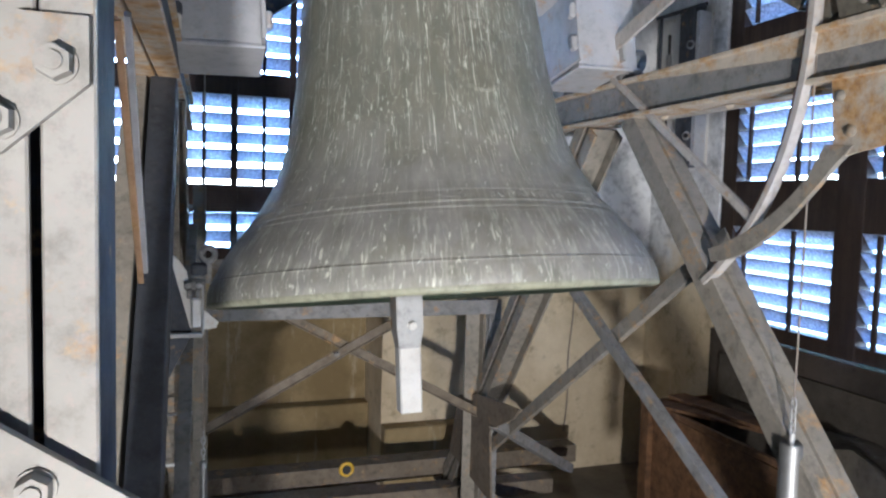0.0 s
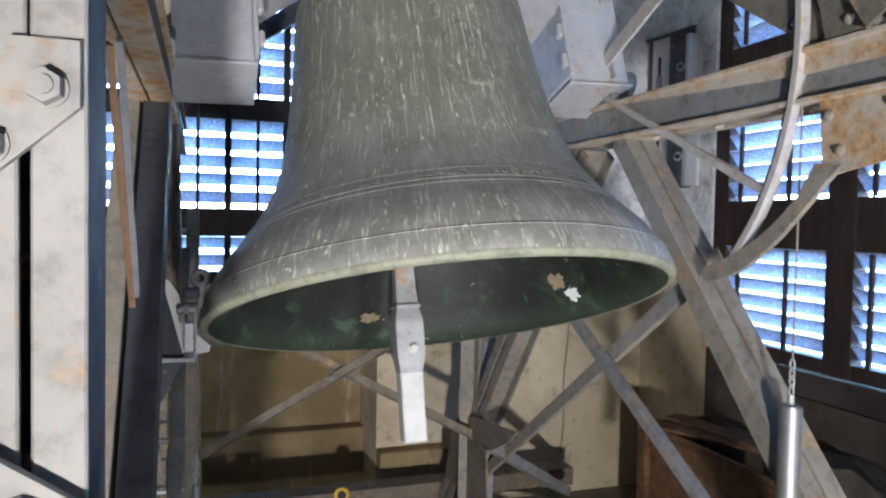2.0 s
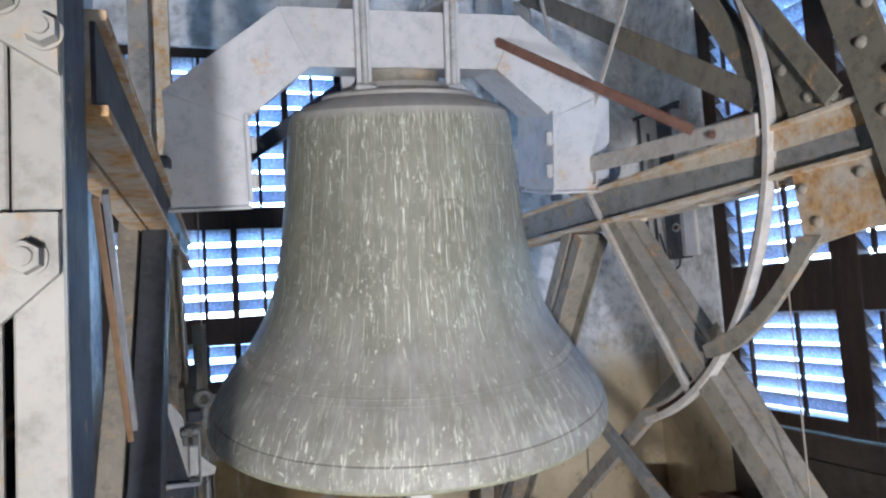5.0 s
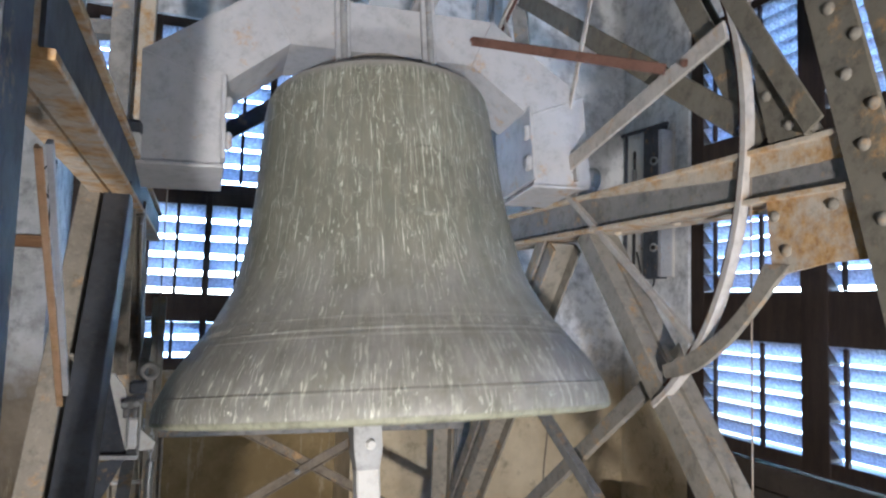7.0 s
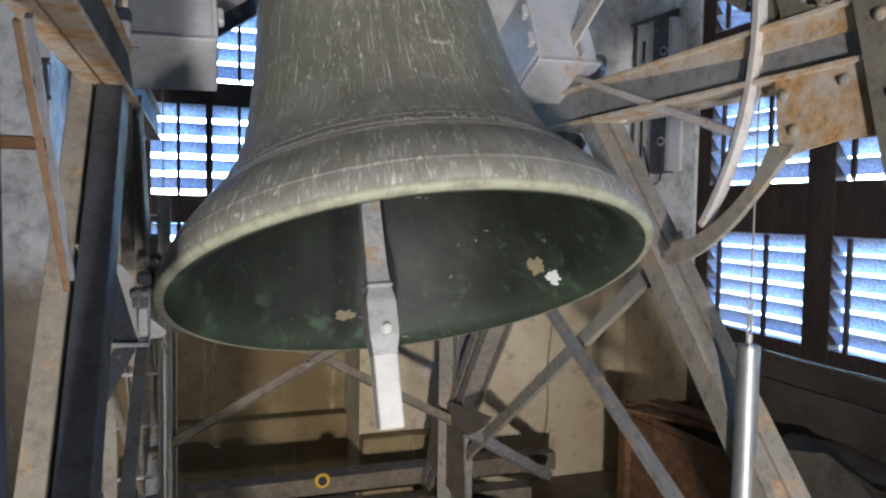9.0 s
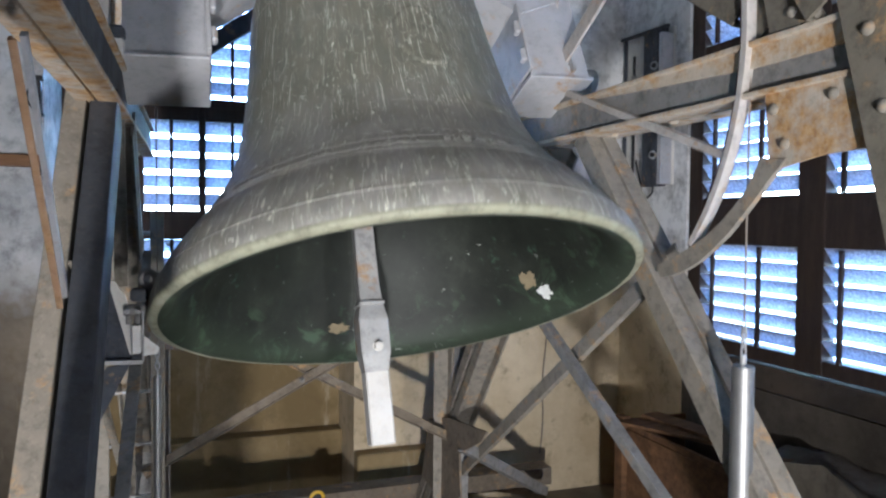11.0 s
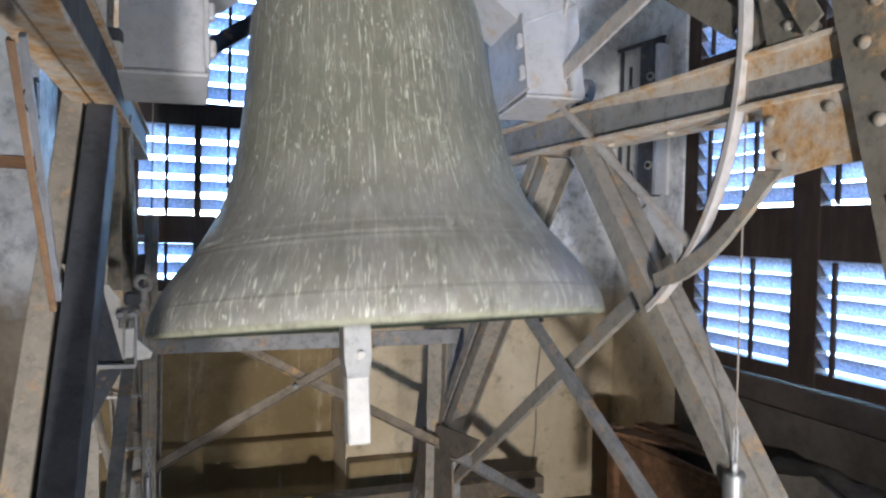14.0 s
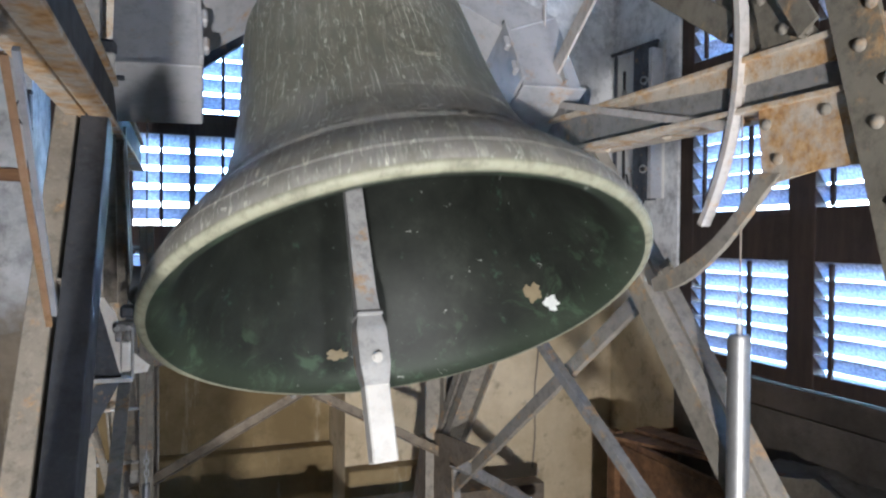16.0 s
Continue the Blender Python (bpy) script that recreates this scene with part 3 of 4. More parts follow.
fpart("fascia", plate([(1.464, 0.3, 2.746), (1.464, 2.45, 2.746), (1.464, 1.9, 2.712), (1.464, 1.55, 2.690), (1.464, 0.3, 2.690)], 0.011, (1, 0, 0)), RUSTY, "rust-stained cream fascia of the beam")
fpart("hanger_strip", bar((-0.243, 2.68, 2.607), (-0.239, 2.72, 2.02), 0.046, 0.010, "box", 0.008, up=(0, -1, 0)), TAN)
fpart("bearing_cover", box(-0.252, -0.203, 2.43, 2.496, 2.763, 2.83, bevel=0.004), WHITE, "white bearing cover")
fpart("bearing_cap", box(-0.258, -0.200, 2.43, 2.496, 2.831, 2.872, bevel=0.010), DARK)
fpart("web_plate", box(1.4705, 1.4765, 0.3, 4.15, 2.626, 2.745), GREY, "dusty grey beam web")
# Left web coloured dark for the shade between the flanges.
fpart("web_plate", box(-0.2235, -0.2165, 1.03, 4.15, 2.626, 2.745), SHADED_PAINT, "beam web with its shade in the paint")

# bearings on the side beams
for xs in (XL + 0.02, XR - 0.03):
    bm = box(xs - 0.07, xs + 0.07, 2.50, 2.75, 2.762, 2.80, bevel=0.004)
    add_rod(bm, (xs - 0.05, 2.626, 2.84), (xs + 0.05, 2.626, 2.84), 0.075, 24)
    add_box(bm, xs - 0.05, xs + 0.05, 2.56, 2.69, 2.79, 2.86)
    b = fpart("bearing", bm, DARK if xs < 0 else GREY, "dark cast bearing block" if xs < 0 else "")
    for y in (2.52, 2.73):
        hex_bolt((xs, y, 2.80), (0, 0, 1), 0.03, GREY, frame_ob)

# a hinged rusty strut hung on the left side
fpart("strut", bar((-0.245, 1.19, 2.52), (-0.245, 1.56, 2.08), 0.013, 0.012, "L", 0.006, up=(1, 0, 0)), ORANGE)
fpart("strut", bar((-0.232, 1.20, 2.53), (-0.238, 1.575, 2.10), 0.016, 0.010, "box", 0.004, up=(1, 0, 0)), YOKE)


# ---- near post with bolted plates ----
post = empty("steel_post", None, "cream painted steel post with bolted joint plates", "post")
part("front_plate", box(-0.284, -0.229, 0.870, 0.884, 0.0, 4.4, bevel=0.003), CREAM, post)
part("front_plate", box(-0.342, -0.296, 0.872, 0.886, 0.0, 2.36, bevel=0.003), CREAM, post)
part("front_plate", box(-0.342, -0.2875, 0.872, 0.886, 2.361, 4.4, bevel=0.003), CREAM, post)
# Right web and core carry shade as dark colour; the left web stays cream.
part("web", box(-0.240, -0.229, 0.885, 1.02, 0.0, 4.4), DARK, post, "side web coloured dark for shade")
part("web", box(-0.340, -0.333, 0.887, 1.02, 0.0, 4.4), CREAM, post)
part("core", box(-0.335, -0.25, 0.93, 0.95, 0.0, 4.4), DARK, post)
y0 = 0.862
part("joint_plate", plate([(-0.234, y0, 2.445), (-0.234, y0, 2.375), (-0.318, y0, 2.298), (-0.347, y0, 2.290), (-0.347, y0, 2.42), (-0.30, y0, 2.445)], 0.014, (0, 1, 0)), CREAM, post)
part("joint_plate", plate([(-0.231, y0, 2.608), (-0.231, y0, 2.90), (-0.347, y0, 2.90), (-0.347, y0, 2.682)], 0.014, (0, 1, 0)), CREAM, post)
part("joint_plate", plate([(-0.347, y0 - 0.01, 2.04), (-0.324, y0 - 0.01, 2.015), (-0.185, y0 - 0.01, 1.916), (-0.185, y0 - 0.01, 1.82), (-0.347, y0 - 0.01, 1.78)], 0.014, (0, 1, 0)), CREAM, post)
for x, z in ((-0.265, 2.393), (-0.320, 2.332), (-0.290, 2.695), (-0.245, 2.655)):
    hex_bolt((x, y0 - 0.007, z), (0, -1, 0), 0.036, CREAM, post)
hex_bolt((-0.287, y0 - 0.017, 1.945), (0, -1, 0), 0.036, CREAM, post)


# ---- the swinging bell ----
AXIS = (0.647, 2.626, 2.84)
LEAN = -1.8
bell = empty("church_bell", pose(*AXIS, 0, LEAN, 0), "large bronze bell, grey-green with pale drip streaks, on a steel yoke", "bell")

OUTER = [(0.775, -0.953), (0.797, -0.946), (0.800, -0.935), (0.796, -0.90), (0.783, -0.865), (0.779, -0.862), (0.778, -0.858), (0.748, -0.80), (0.716, -0.755), (0.672, -0.70),
         (0.636, -0.655), (0.604, -0.605),
         (0.578, -0.560), (0.556, -0.52), (0.534, -0.46), (0.516, -0.40), (0.500, -0.33), (0.486, -0.25), (0.472, -0.16), (0.460, -0.06), (0.450, 0.04), (0.443, 0.10),
         (0.441, 0.116), (0.437, 0.17), (0.432, 0.187), (0.428, 0.215), (0.415, 0.240), (0.385, 0.262), (0.33, 0.283), (0.302, 0.293), (0.299, 0.306), (0.288, 0.313),
         (0.22, 0.322), (0.19, 0.332), (0.18, 0.352), (0.0, 0.352)]
INNER = [(0.775, -0.953), (0.745, -0.945), (0.715, -0.91), (0.690, -0.86), (0.655, -0.79), (0.595, -0.70), (0.545, -0.60), (0.505, -0.48), (0.475, -0.33), (0.450, -0.16), (0.425, 0.0), (0.41, 0.12), (0.36, 0.21), (0.22, 0.25), (0.0, 0.26)]
smooth(part("bell_body", lathe(OUTER, 128), BRONZE, bell), 25)
smooth(part("bell_inside", lathe(list(reversed(INNER)), 128), BRONZE_IN, bell, "green inner wall of the bell, darkened for shade"), 60)
smooth(part("lip", lathe([(0.772, -0.9535), (0.786, -0.9545), (0.798, -0.9485), (0.8015, -0.938), (0.7985, -0.932)], 128), RIM, bell, "pale worn lip of the bell"), 60)

def outer_radius(z):
    pts = sorted((b, a) for a, b in OUTER[1:-8])
    return float(np.interp(z, [p[0] for p in pts], [p[1] for p in pts]))


for zz, fat in ((-0.655, 0.0014), (-0.692, 0.0021), (-0.711, 0.0017), (-0.867, 0.0018), (0.105, 0.0018)):
    rr = outer_radius(zz)
    ring = [(rr + fat * math.cos(q), zz + fat * 1.1 * math.sin(q)) for q in (-2.2, -1.2, -0.4, 0.4, 1.2, 2.2)]
    smooth(part("moulding", lathe(ring, 128), BRONZE, bell), 80)


def on_bell(deg, z, out=0.0):
    """A pose on the outer wall: x outwards, y round it, z up along its slope."""
    slope = math.degrees(math.atan2(outer_radius(z - 0.012) - outer_radius(z + 0.012), 0.024))
    return pose(0, 0, 0, 0, 0, deg) @ pose(outer_radius(z) + out, 0, z, 0, -slope, 0)


# worn ornament: a row of small arches above the band, beads below it
bm = bmesh.new()
for k in range(72):
    m = on_bell(5 * k, -0.629)
    for a0, a1, b0, b1 in ((-0.016, 0.016, 0.005, 0.010), (-0.016, -0.010, -0.010, 0.005), (0.010, 0.016, -0.010, 0.005)):
        add_box(bm, -0.004, 0.0006, a0, a1, b0, b1, m)
for k in range(120):
    add_box(bm, -0.004, 0.0006, -0.009, 0.009, -0.003, 0.003, on_bell(3 * k, -0.722))
tagged(part("ornament", bm, BRONZE, bell), kind="stuff")

# cast lettering: one word of it still stands out, the rest is too worn and becomes raised bars
bm = bmesh.new()
rng = random.Random(7)
for z, d0, d1, h in ((-0.6725, -136, -97, 0.012), (-0.6725, -60, 220, 0.012), (-0.470, -112, -58, 0.013)):
    d = d0
    while d < d1:
        wid = rng.choice((0.016, 0.022, 0.026))
        m = on_bell(d, z)
        if rng.random() > 0.14:
            add_box(bm, -0.004, 0.0014, 0.0, 0.005, -h, h, m)
            add_box(bm, -0.004, 0.0014, wid - 0.005, wid, -h, h, m)
            zc = rng.choice((-h + 0.0025, 0.0, h - 0.0025))
            add_box(bm, -0.004, 0.0013, 0.005, wid - 0.005, zc - 0.0025, zc + 0.0025, m)
        d += math.degrees((wid + 0.009) / outer_radius(z))
tagged(part("inscription", bm, BRONZE, bell), kind="stuff")

font = bpy.data.curves.new("word", "FONT")
font.body, font.size, font.extrude, font.space_character = "BUDAPESTEN", 0.036, 0.0017, 1.25
carrier = new("word", font)
bpy.context.view_layer.update()
word = bpy.data.meshes.new_from_object(carrier.evaluated_get(bpy.context.evaluated_depsgraph_get()))
bpy.data.objects.remove(carrier)
bm = bmesh.new()
bm.from_mesh(word)
for v in bm.verts:
    v.co = on_bell(-92 + math.degrees(v.co.x / 0.65), -0.6725) @ Vector((v.co.z, 0, v.co.y - 0.0125))
part("raised_word", bm, BRONZE, bell)

# relief medallion on the waist: one low, lumpy oval patch
bm = bmesh.new()
grid = []
for i in range(25):
    row = []
    for k in range(17):
        u, v = i / 12 - 1, k / 8 - 1
        z = -0.20 + 0.13 * u
        e = u * u + v * v
        lump = 0.006 * noise.noise((u * 4, v * 4, 3.1)) + 0.004
        h = (0.007 if 0.72 < e < 0.95 else lump if e <= 0.72 else -0.004) - 0.001
        ang = radians(-90 + 5) + 0.21 * v
        r = float(np.interp(z, [p[1] for p in OUTER[13:26]], [p[0] for p in OUTER[13:26]])) + h
        row.append(bm.verts.new((r * math.cos(ang), r * math.sin(ang), z)))
    grid.append(row)
for i in range(24):
    for k in range(16):
        bm.faces.new((grid[i][k], grid[i][k + 1], grid[i + 1][k + 1], grid[i + 1][k]))
smooth(part("medallion", bm, BRONZE, bell), 60)


def inner_radius(z):
    pts = sorted((b, a) for a, b in INNER)
    return float(np.interp(z, [p[0] for p in pts], [p[1] for p in pts]))


def inner_patch(name, ang0, z0, size, material, label, seed):
    """A ragged patch that lies on the inner wall."""
    r2 = random.Random(seed)
    bm = bmesh.new()
    ring = []
    for k in range(22):
        q = 2 * math.pi * k / 22
        s = r2.uniform(0.6, 1.15)
        z = z0 + size[1] * s * math.sin(q)
        ang = radians(ang0) + size[0] * s * math.cos(q)
        r = inner_radius(z) - 0.006
        ring.append(bm.verts.new((r * math.cos(ang), r * math.sin(ang), z)))
    r = inner_radius(z0) - 0.008
    mid = bm.verts.new((r * math.cos(radians(ang0)), r * math.sin(radians(ang0)), z0))
    for i in range(22):
        bm.faces.new((ring[i], ring[(i + 1) % 22], mid))
    return part(name, bm, material, bell, label)


inner_patch("strike_mark", 99, -0.83, (0.075, 0.022), STRIKE, "bare worn strike mark", 3)
inner_patch("strike_mark", 22, -0.80, (0.065, 0.036), STRIKE, "bare worn strike mark", 5)
inner_patch("dropping", 18, -0.86, (0.06, 0.028), CHALK, "white streak of bird lime", 11)

# --- yoke: a cranked box girder ---
YO = [(-0.86, -0.085), (-0.86, 0.315), (-0.46, 0.605), (0.46, 0.605), (0.86, 0.315), (0.86, -0.085)]
YI = [(-0.60, -0.085), (-0.60, 0.21), (-0.36, 0.40), (0.36, 0.40), (0.60, 0.21), (0.60, -0.085)]
DY = 0.135
yoke = part("yoke", plate([(x, 0, z) for x, z in YO + list(reversed(YI))], 2 * DY, (0, 1, 0)), YOKE, bell, "cranked box girder yoke in blue-grey paint")
for i in range(1, 5):
    a, b = Vector((YO[i][0], 0, YO[i][1])), Vector((YI[i][0], 0, YI[i][1]))
    part("weld_seam", rod((a.x, -DY - 0.001, a.z), (b.x, -DY - 0.001, b.z), 0.004, 6), YOKE, yoke)
for s in (-1, 1):
    part("end_flange", box(s * 0.73 - 0.142, s * 0.73 + 0.142, -0.148, 0.148, -0.097, -0.083, bevel=0.003), YOKE, yoke)
    part("side_plate", box(s * 0.592 - 0.008, s * 0.592 + 0.008, -0.17, 0.17, -0.07, 0.235, bevel=0.003), YOKE, yoke)
    for z in (0.0, 0.13):
        part("slot_lug", box(s * 0.575 - 0.012, s * 0.575 + 0.012, -0.165, -0.125, z - 0.03, z + 0.03, bevel=0.008), YOKE, yoke)
    part("journal", rod((s * 0.86, 0, 0), (s * 0.97, 0, 0), 0.05, 20), STEEL, yoke)
    hang = part("hanger_strap", box(s * 0.17 - 0.028, s * 0.17 + 0.028, -0.165, -0.142, 0.29, 0.70, bevel=0.003), YOKE, yoke, "blue-grey hanger strap")
    part("hanger_strap", box(s * 0.17 - 0.028, s * 0.17 + 0.028, 0.142, 0.165, 0.29, 0.70, bevel=0.003), YOKE, yoke)
    part("strap_bridge", box(s * 0.17 - 0.045, s * 0.17 + 0.045, -0.19, 0.19, 0.64, 0.665, bevel=0.003), YOKE, yoke)
    for d in (-1, 1):
        part("threaded_rod", rod((s * 0.17, d * 0.175, 0.27), (s * 0.17, d * 0.175, 0.74), 0.013, 10), GALV, yoke)
        hex_bolt((s * 0.17, d * 0.175, 0.665), (0, 0, 1), 0.034, GALV, yoke, "nut")
        part("claw", box(s * 0.17 - 0.04, s * 0.17 + 0.04, d * 0.155 - 0.05, d * 0.155 + 0.05, 0.262, 0.335, bevel=0.01), YOKE, yoke)
smooth(part("crown_block", lathe([(0.0, 0.35), (0.15, 0.35), (0.155, 0.36), (0.155, 0.398), (0.0, 0.398)], 40), BEIGE, bell), 40)

# --- rope wheel: part of a ring on spokes beside the yoke ---
XW, RW = 0.803, 1.08


def rim_point(deg, r=RW, x=XW):
    q = radians(deg)
    return (x, -r * math.cos(q), r * math.sin(q))


def arc_bar(d0, d1, r, w, h, n=56):
    """A flat band bent round the axis, slightly uneven."""
    bm = bmesh.new()
    prev = None
    for i in range(n + 1):
        d = d0 + (d1 - d0) * i / n
        rr = r + 0.004 * math.sin(d * 0.11)
        ring = [bm.verts.new(rim_point(d, rr + dr, XW + dx)) for dr, dx in ((-h / 2, -w / 2), (h / 2, -w / 2), (h / 2, w / 2), (-h / 2, w / 2))]
        if prev:
            for k in range(4):
                bm.faces.new((prev[k], prev[(k + 1) % 4], ring[(k + 1) % 4], ring[k]))
        else:
            bm.faces.new(list(reversed(ring)))
        prev = ring
    bm.faces.new(prev)
    bmesh.ops.recalc_face_normals(bm, faces=bm.faces)
    return bm


rim = part("wheel_rim", arc_bar(-62, 118, RW, 0.034, 0.020), PALE, bell, "bent steel rim of the rope wheel")
smooth(rim, 50)
smooth(part("rim_flange", arc_bar(-58, 118, RW - 0.014, 0.006, 0.034), BROWNROD, rim), 50)
fl = part("spoke", bar((XW - 0.03, 0.02, 0.0), rim_point(7, RW - 0.02, XW - 0.022), 0.062, 0.012, "box", 0.012, up=(1, 0, 0)), PALE, bell, "flat drilled spoke")
for k in (0.09, 0.82):
    p = Vector((XW - 0.03, 0.02, 0.0)).lerp(Vector(rim_point(7, RW, XW - 0.022)), k)
    hex_bolt(p - Vector((0.006, 0, 0)), (-1, 0, 0), 0.024, BROWNROD, fl)
part("spoke", bar((XW, 0.02, -0.03), rim_point(-46, RW - 0.01), 0.026, 0.02, "L", 0.006, up=(1, 0, 0)), PALE, bell)
part("spoke", bar((XW, 0.02, 0.03), rim_point(60, RW - 0.01), 0.026, 0.02, "L", 0.006, up=(1, 0, 0)), PALE, bell)
part("spoke", bar((XW, 0.02, 0.03), rim_point(114, RW - 0.01), 0.026, 0.02, "L", 0.006, up=(1, 0, 0)), PALE, bell)
tri = part("spoke_plate", plate([(XW - 0.015, 0.12, -0.07), (XW - 0.015, -0.16, -0.06), (XW - 0.015, -0.16, 0.02), (XW - 0.015, 0.02, 0.16)], 0.012, (1, 0, 0)), GALV, bell)
for y, z in ((-0.02, -0.03), (-0.12, -0.02), (0.06, -0.03)):
    hex_bolt((XW - 0.022, y, z), (-1, 0, 0), 0.026, BROWNROD, tri)
a, b = Vector((0.36, -0.15, 0.50)), Vector(rim_point(9, 0.80, XW - 0.04))
part("stay_bar", bar(a, b, 0.036, 0.010, "box", 0.01, up=(1, 0, 0)), BROWNROD, bell, "brown rusted flat stay from yoke to wheel")
hex_bolt(a + Vector((0, -0.005, 0)), (0, -1, 0), 0.022, BROWNROD, bell)

# --- clapper: hangs inside, keyed on its bell; its origin is the pivot ---
bm = bmesh.new()
prev = None
for z, w, d in ((0.03, 0.05, 0.05), (-0.10, 0.056, 0.045), (-0.55, 0.060, 0.048), (-1.04, 0.074, 0.055), (-1.12, 0.080, 0.08), (-1.17, 0.102, 0.10), (-1.29, 0.102, 0.10), (-1.34, 0.086, 0.08), (-1.36, 0.080, 0.07)):
    ring = [bm.verts.new((sx * w / 2, sy * d / 2, z)) for sx, sy in ((-1, -1), (1, -1), (1, 1), (-1, 1))]
    if prev:
        for k in range(4):
            bm.faces.new((prev[k], prev[(k + 1) % 4], ring[(k + 1) % 4], ring[k]))
    else:
        bm.faces.new(list(reversed(ring)))
    prev = ring
bm.faces.new(prev)
bmesh.ops.recalc_face_normals(bm, faces=bm.faces)
bmesh.ops.bevel(bm, geom=list(bm.edges), offset=0.004, segments=2, affect="EDGES")
clapper = part("clapper", bm, GALV, bell, "grey forged clapper with a white flight end")
clapper.location = (-0.085, 0, 0.22)
part("flight", box(-0.042, 0.042, -0.036, 0.036, -1.60, -1.35, bevel=0.006), WHITE, clapper, "white painted flight end")
hex_bolt((0.006, -0.05, -1.27), (0, -1, 0), 0.03, WHITE, clapper)
part("collar", box(-0.045, 0.045, -0.05, 0.05, -1.125, -1.11, bevel=0.004), GALV, clapper)


# ---- weights on cords ----
def weight(name, x, y, top, cord, r, length, label):
    """Its origin is the tube's top; the cord runs up from a shackle."""
    w = empty(name, pose(x, y, top), label, "weight")
    bm = bmesh.new()
    for p, q, rr in ((0, -0.004, r * 0.9), (-0.004, -length, r)):
        add_rod(bm, (0, 0, q), (0, 0, p), rr, 28)
    smooth(part("tube", bm, STEEL, w, "polished steel tube"), 40)
    part("eye", rod((0, 0, 0), (0, 0, 0.03), r * 0.28, 10), GALV, w)
    for k in range(4):
        bm = bmesh.new()
        n = 12
        mm = pose(0, 0, 0.042 + 0.024 * k, 0, 0, 90 * (k % 2))
        ring = [mm @ Vector((0.008 * math.cos(2 * math.pi * i / n), 0, 0.017 * math.sin(2 * math.pi * i / n))) for i in range(n)]
        for i in range(n):
            add_rod(bm, ring[i], ring[(i + 1) % n], 0.003, 6)
        part("chain_link", bm, GALV, w)
    part("cord", rod((0, 0, 0.125), (0, 0, cord), 0.0028, 8), ROPE, w, "grey cord")
    return w


weight_r = weight("hanging_weight", 1.466, 1.555, 1.885, 1.95, 0.031, 1.0, "polished steel tube weight on a cord and chain")
weight_l = weight("hanging_weight", -0.135, 3.0, 1.434, 1.75, 0.015, 1.05, "slim polished steel tube weight on a cord")


# ---- brake and limit switch on the left side ----
dev = empty("swing_sensor", None, "small switch gear with white lever and dark plates", "switch")
YD = 2.15


def dev_plate(name, pts, material, thick=0.01, y=YD, label=""):
    return part(name, plate([(x, y, z) for x, z in pts], thick, (0, 1, 0)), material, dev, label)


dev_plate("shield", [(-0.243, 2.08), (-0.222, 2.082), (-0.160, 1.853), (-0.226, 1.853), (-0.257, 2.036)], DARK, 0.012, label="dark steel shield plate")
dev_plate("lever", [(-0.221, 2.083), (-0.205, 2.082), (-0.176, 2.04), (-0.158, 1.95), (-0.160, 1.87), (-0.166, 1.875)], WHITE, 0.014, label="white painted lever")
dev_plate("back_flange", [(-0.262, 2.02), (-0.257, 2.03), (-0.230, 1.93), (-0.240, 1.92), (-0.258, 1.96)], WHITE, 0.01, YD - 0.008)
part("tray", bar((-0.265, YD, 1.858), (-0.132, YD, 1.854), 0.05, 0.012, "U", 0.004), GALV, dev)
part("plunger", box(-0.161, -0.136, YD - 0.03, YD, 1.879, 1.962, bevel=0.004), WHITE, dev)
part("guide", rod((-0.131, YD - 0.02, 1.856), (-0.131, YD - 0.02, 2.00), 0.0035, 8), GALV, dev)
dev_plate("tongue", [(-0.130, 1.925), (-0.088, 1.887), (-0.094, 1.870), (-0.130, 1.866)], WHITE, 0.006, YD + 0.01)
part("clamp", box(-0.182, -0.125, YD - 0.02, YD + 0.03, 1.985, 2.015, bevel=0.005), GREY, dev)
part("clamp", box(-0.165, -0.120, YD - 0.01, YD + 0.04, 2.025, 2.06, bevel=0.006), DARK, dev)
part("jaw", box(-0.175, -0.160, YD - 0.025, YD, 1.962, 1.99, bevel=0.003), GREY, dev)
part("jaw", box(-0.150, -0.138, YD - 0.025, YD, 1.962, 1.99, bevel=0.003), GREY, dev)
bm = lathe([(0.020 + 0.009 * math.cos(math.pi * k / 5), 0.012 * math.sin(math.pi * k / 5)) for k in range(11)], 28)
bm.transform(pose(-0.118, YD + 0.03, 2.085, 90))
smooth(part("ring", bm, GREY, dev), 60)
part("spindle", rod((-0.118, YD + 0.03, 2.0), (-0.118, YD + 0.03, 2.06), 0.012, 10), GREY, dev)
for x in (-0.172, -0.142):
    hex_bolt((x, YD - 0.025, 2.0), (0, -1, 0), 0.014, GALV, dev)
dev_plate("arm", [(-0.163, 1.851), (-0.226, 1.842), (-0.345, 1.630), (-0.277, 1.624)], DARK, 0.012, YD - 0.01, "dark flat steel arm")
part("foot", box(-0.352, -0.305, YD - 0.04, YD + 0.03, 0.22, 1.622, bevel=0.004), BEIGE, dev)
part("foot", bar((-0.29, YD, 0.22), (-0.29, YD, 1.62), 0.02, 0.05, "L", 0.005, (0, -1, 0)), BEIGE, dev)

# ---- rungs beside the far left post ----
ladder = empty("iron_ladder", None, "narrow dusty iron ladder beside the frame", "ladder")
for x in (-0.40, -0.16):
    part("rail", bar((x, 3.55, 0), (x, 3.55, 2.3), 0.06, 0.03, "U", 0.006, up=(0, -1, 0)), BEIGE, ladder)
for k in range(9):
    part("rung", rod((-0.40, 3.55, 0.2 + 0.25 * k), (-0.16, 3.55, 0.2 + 0.25 * k), 0.009, 8), GALV, ladder)

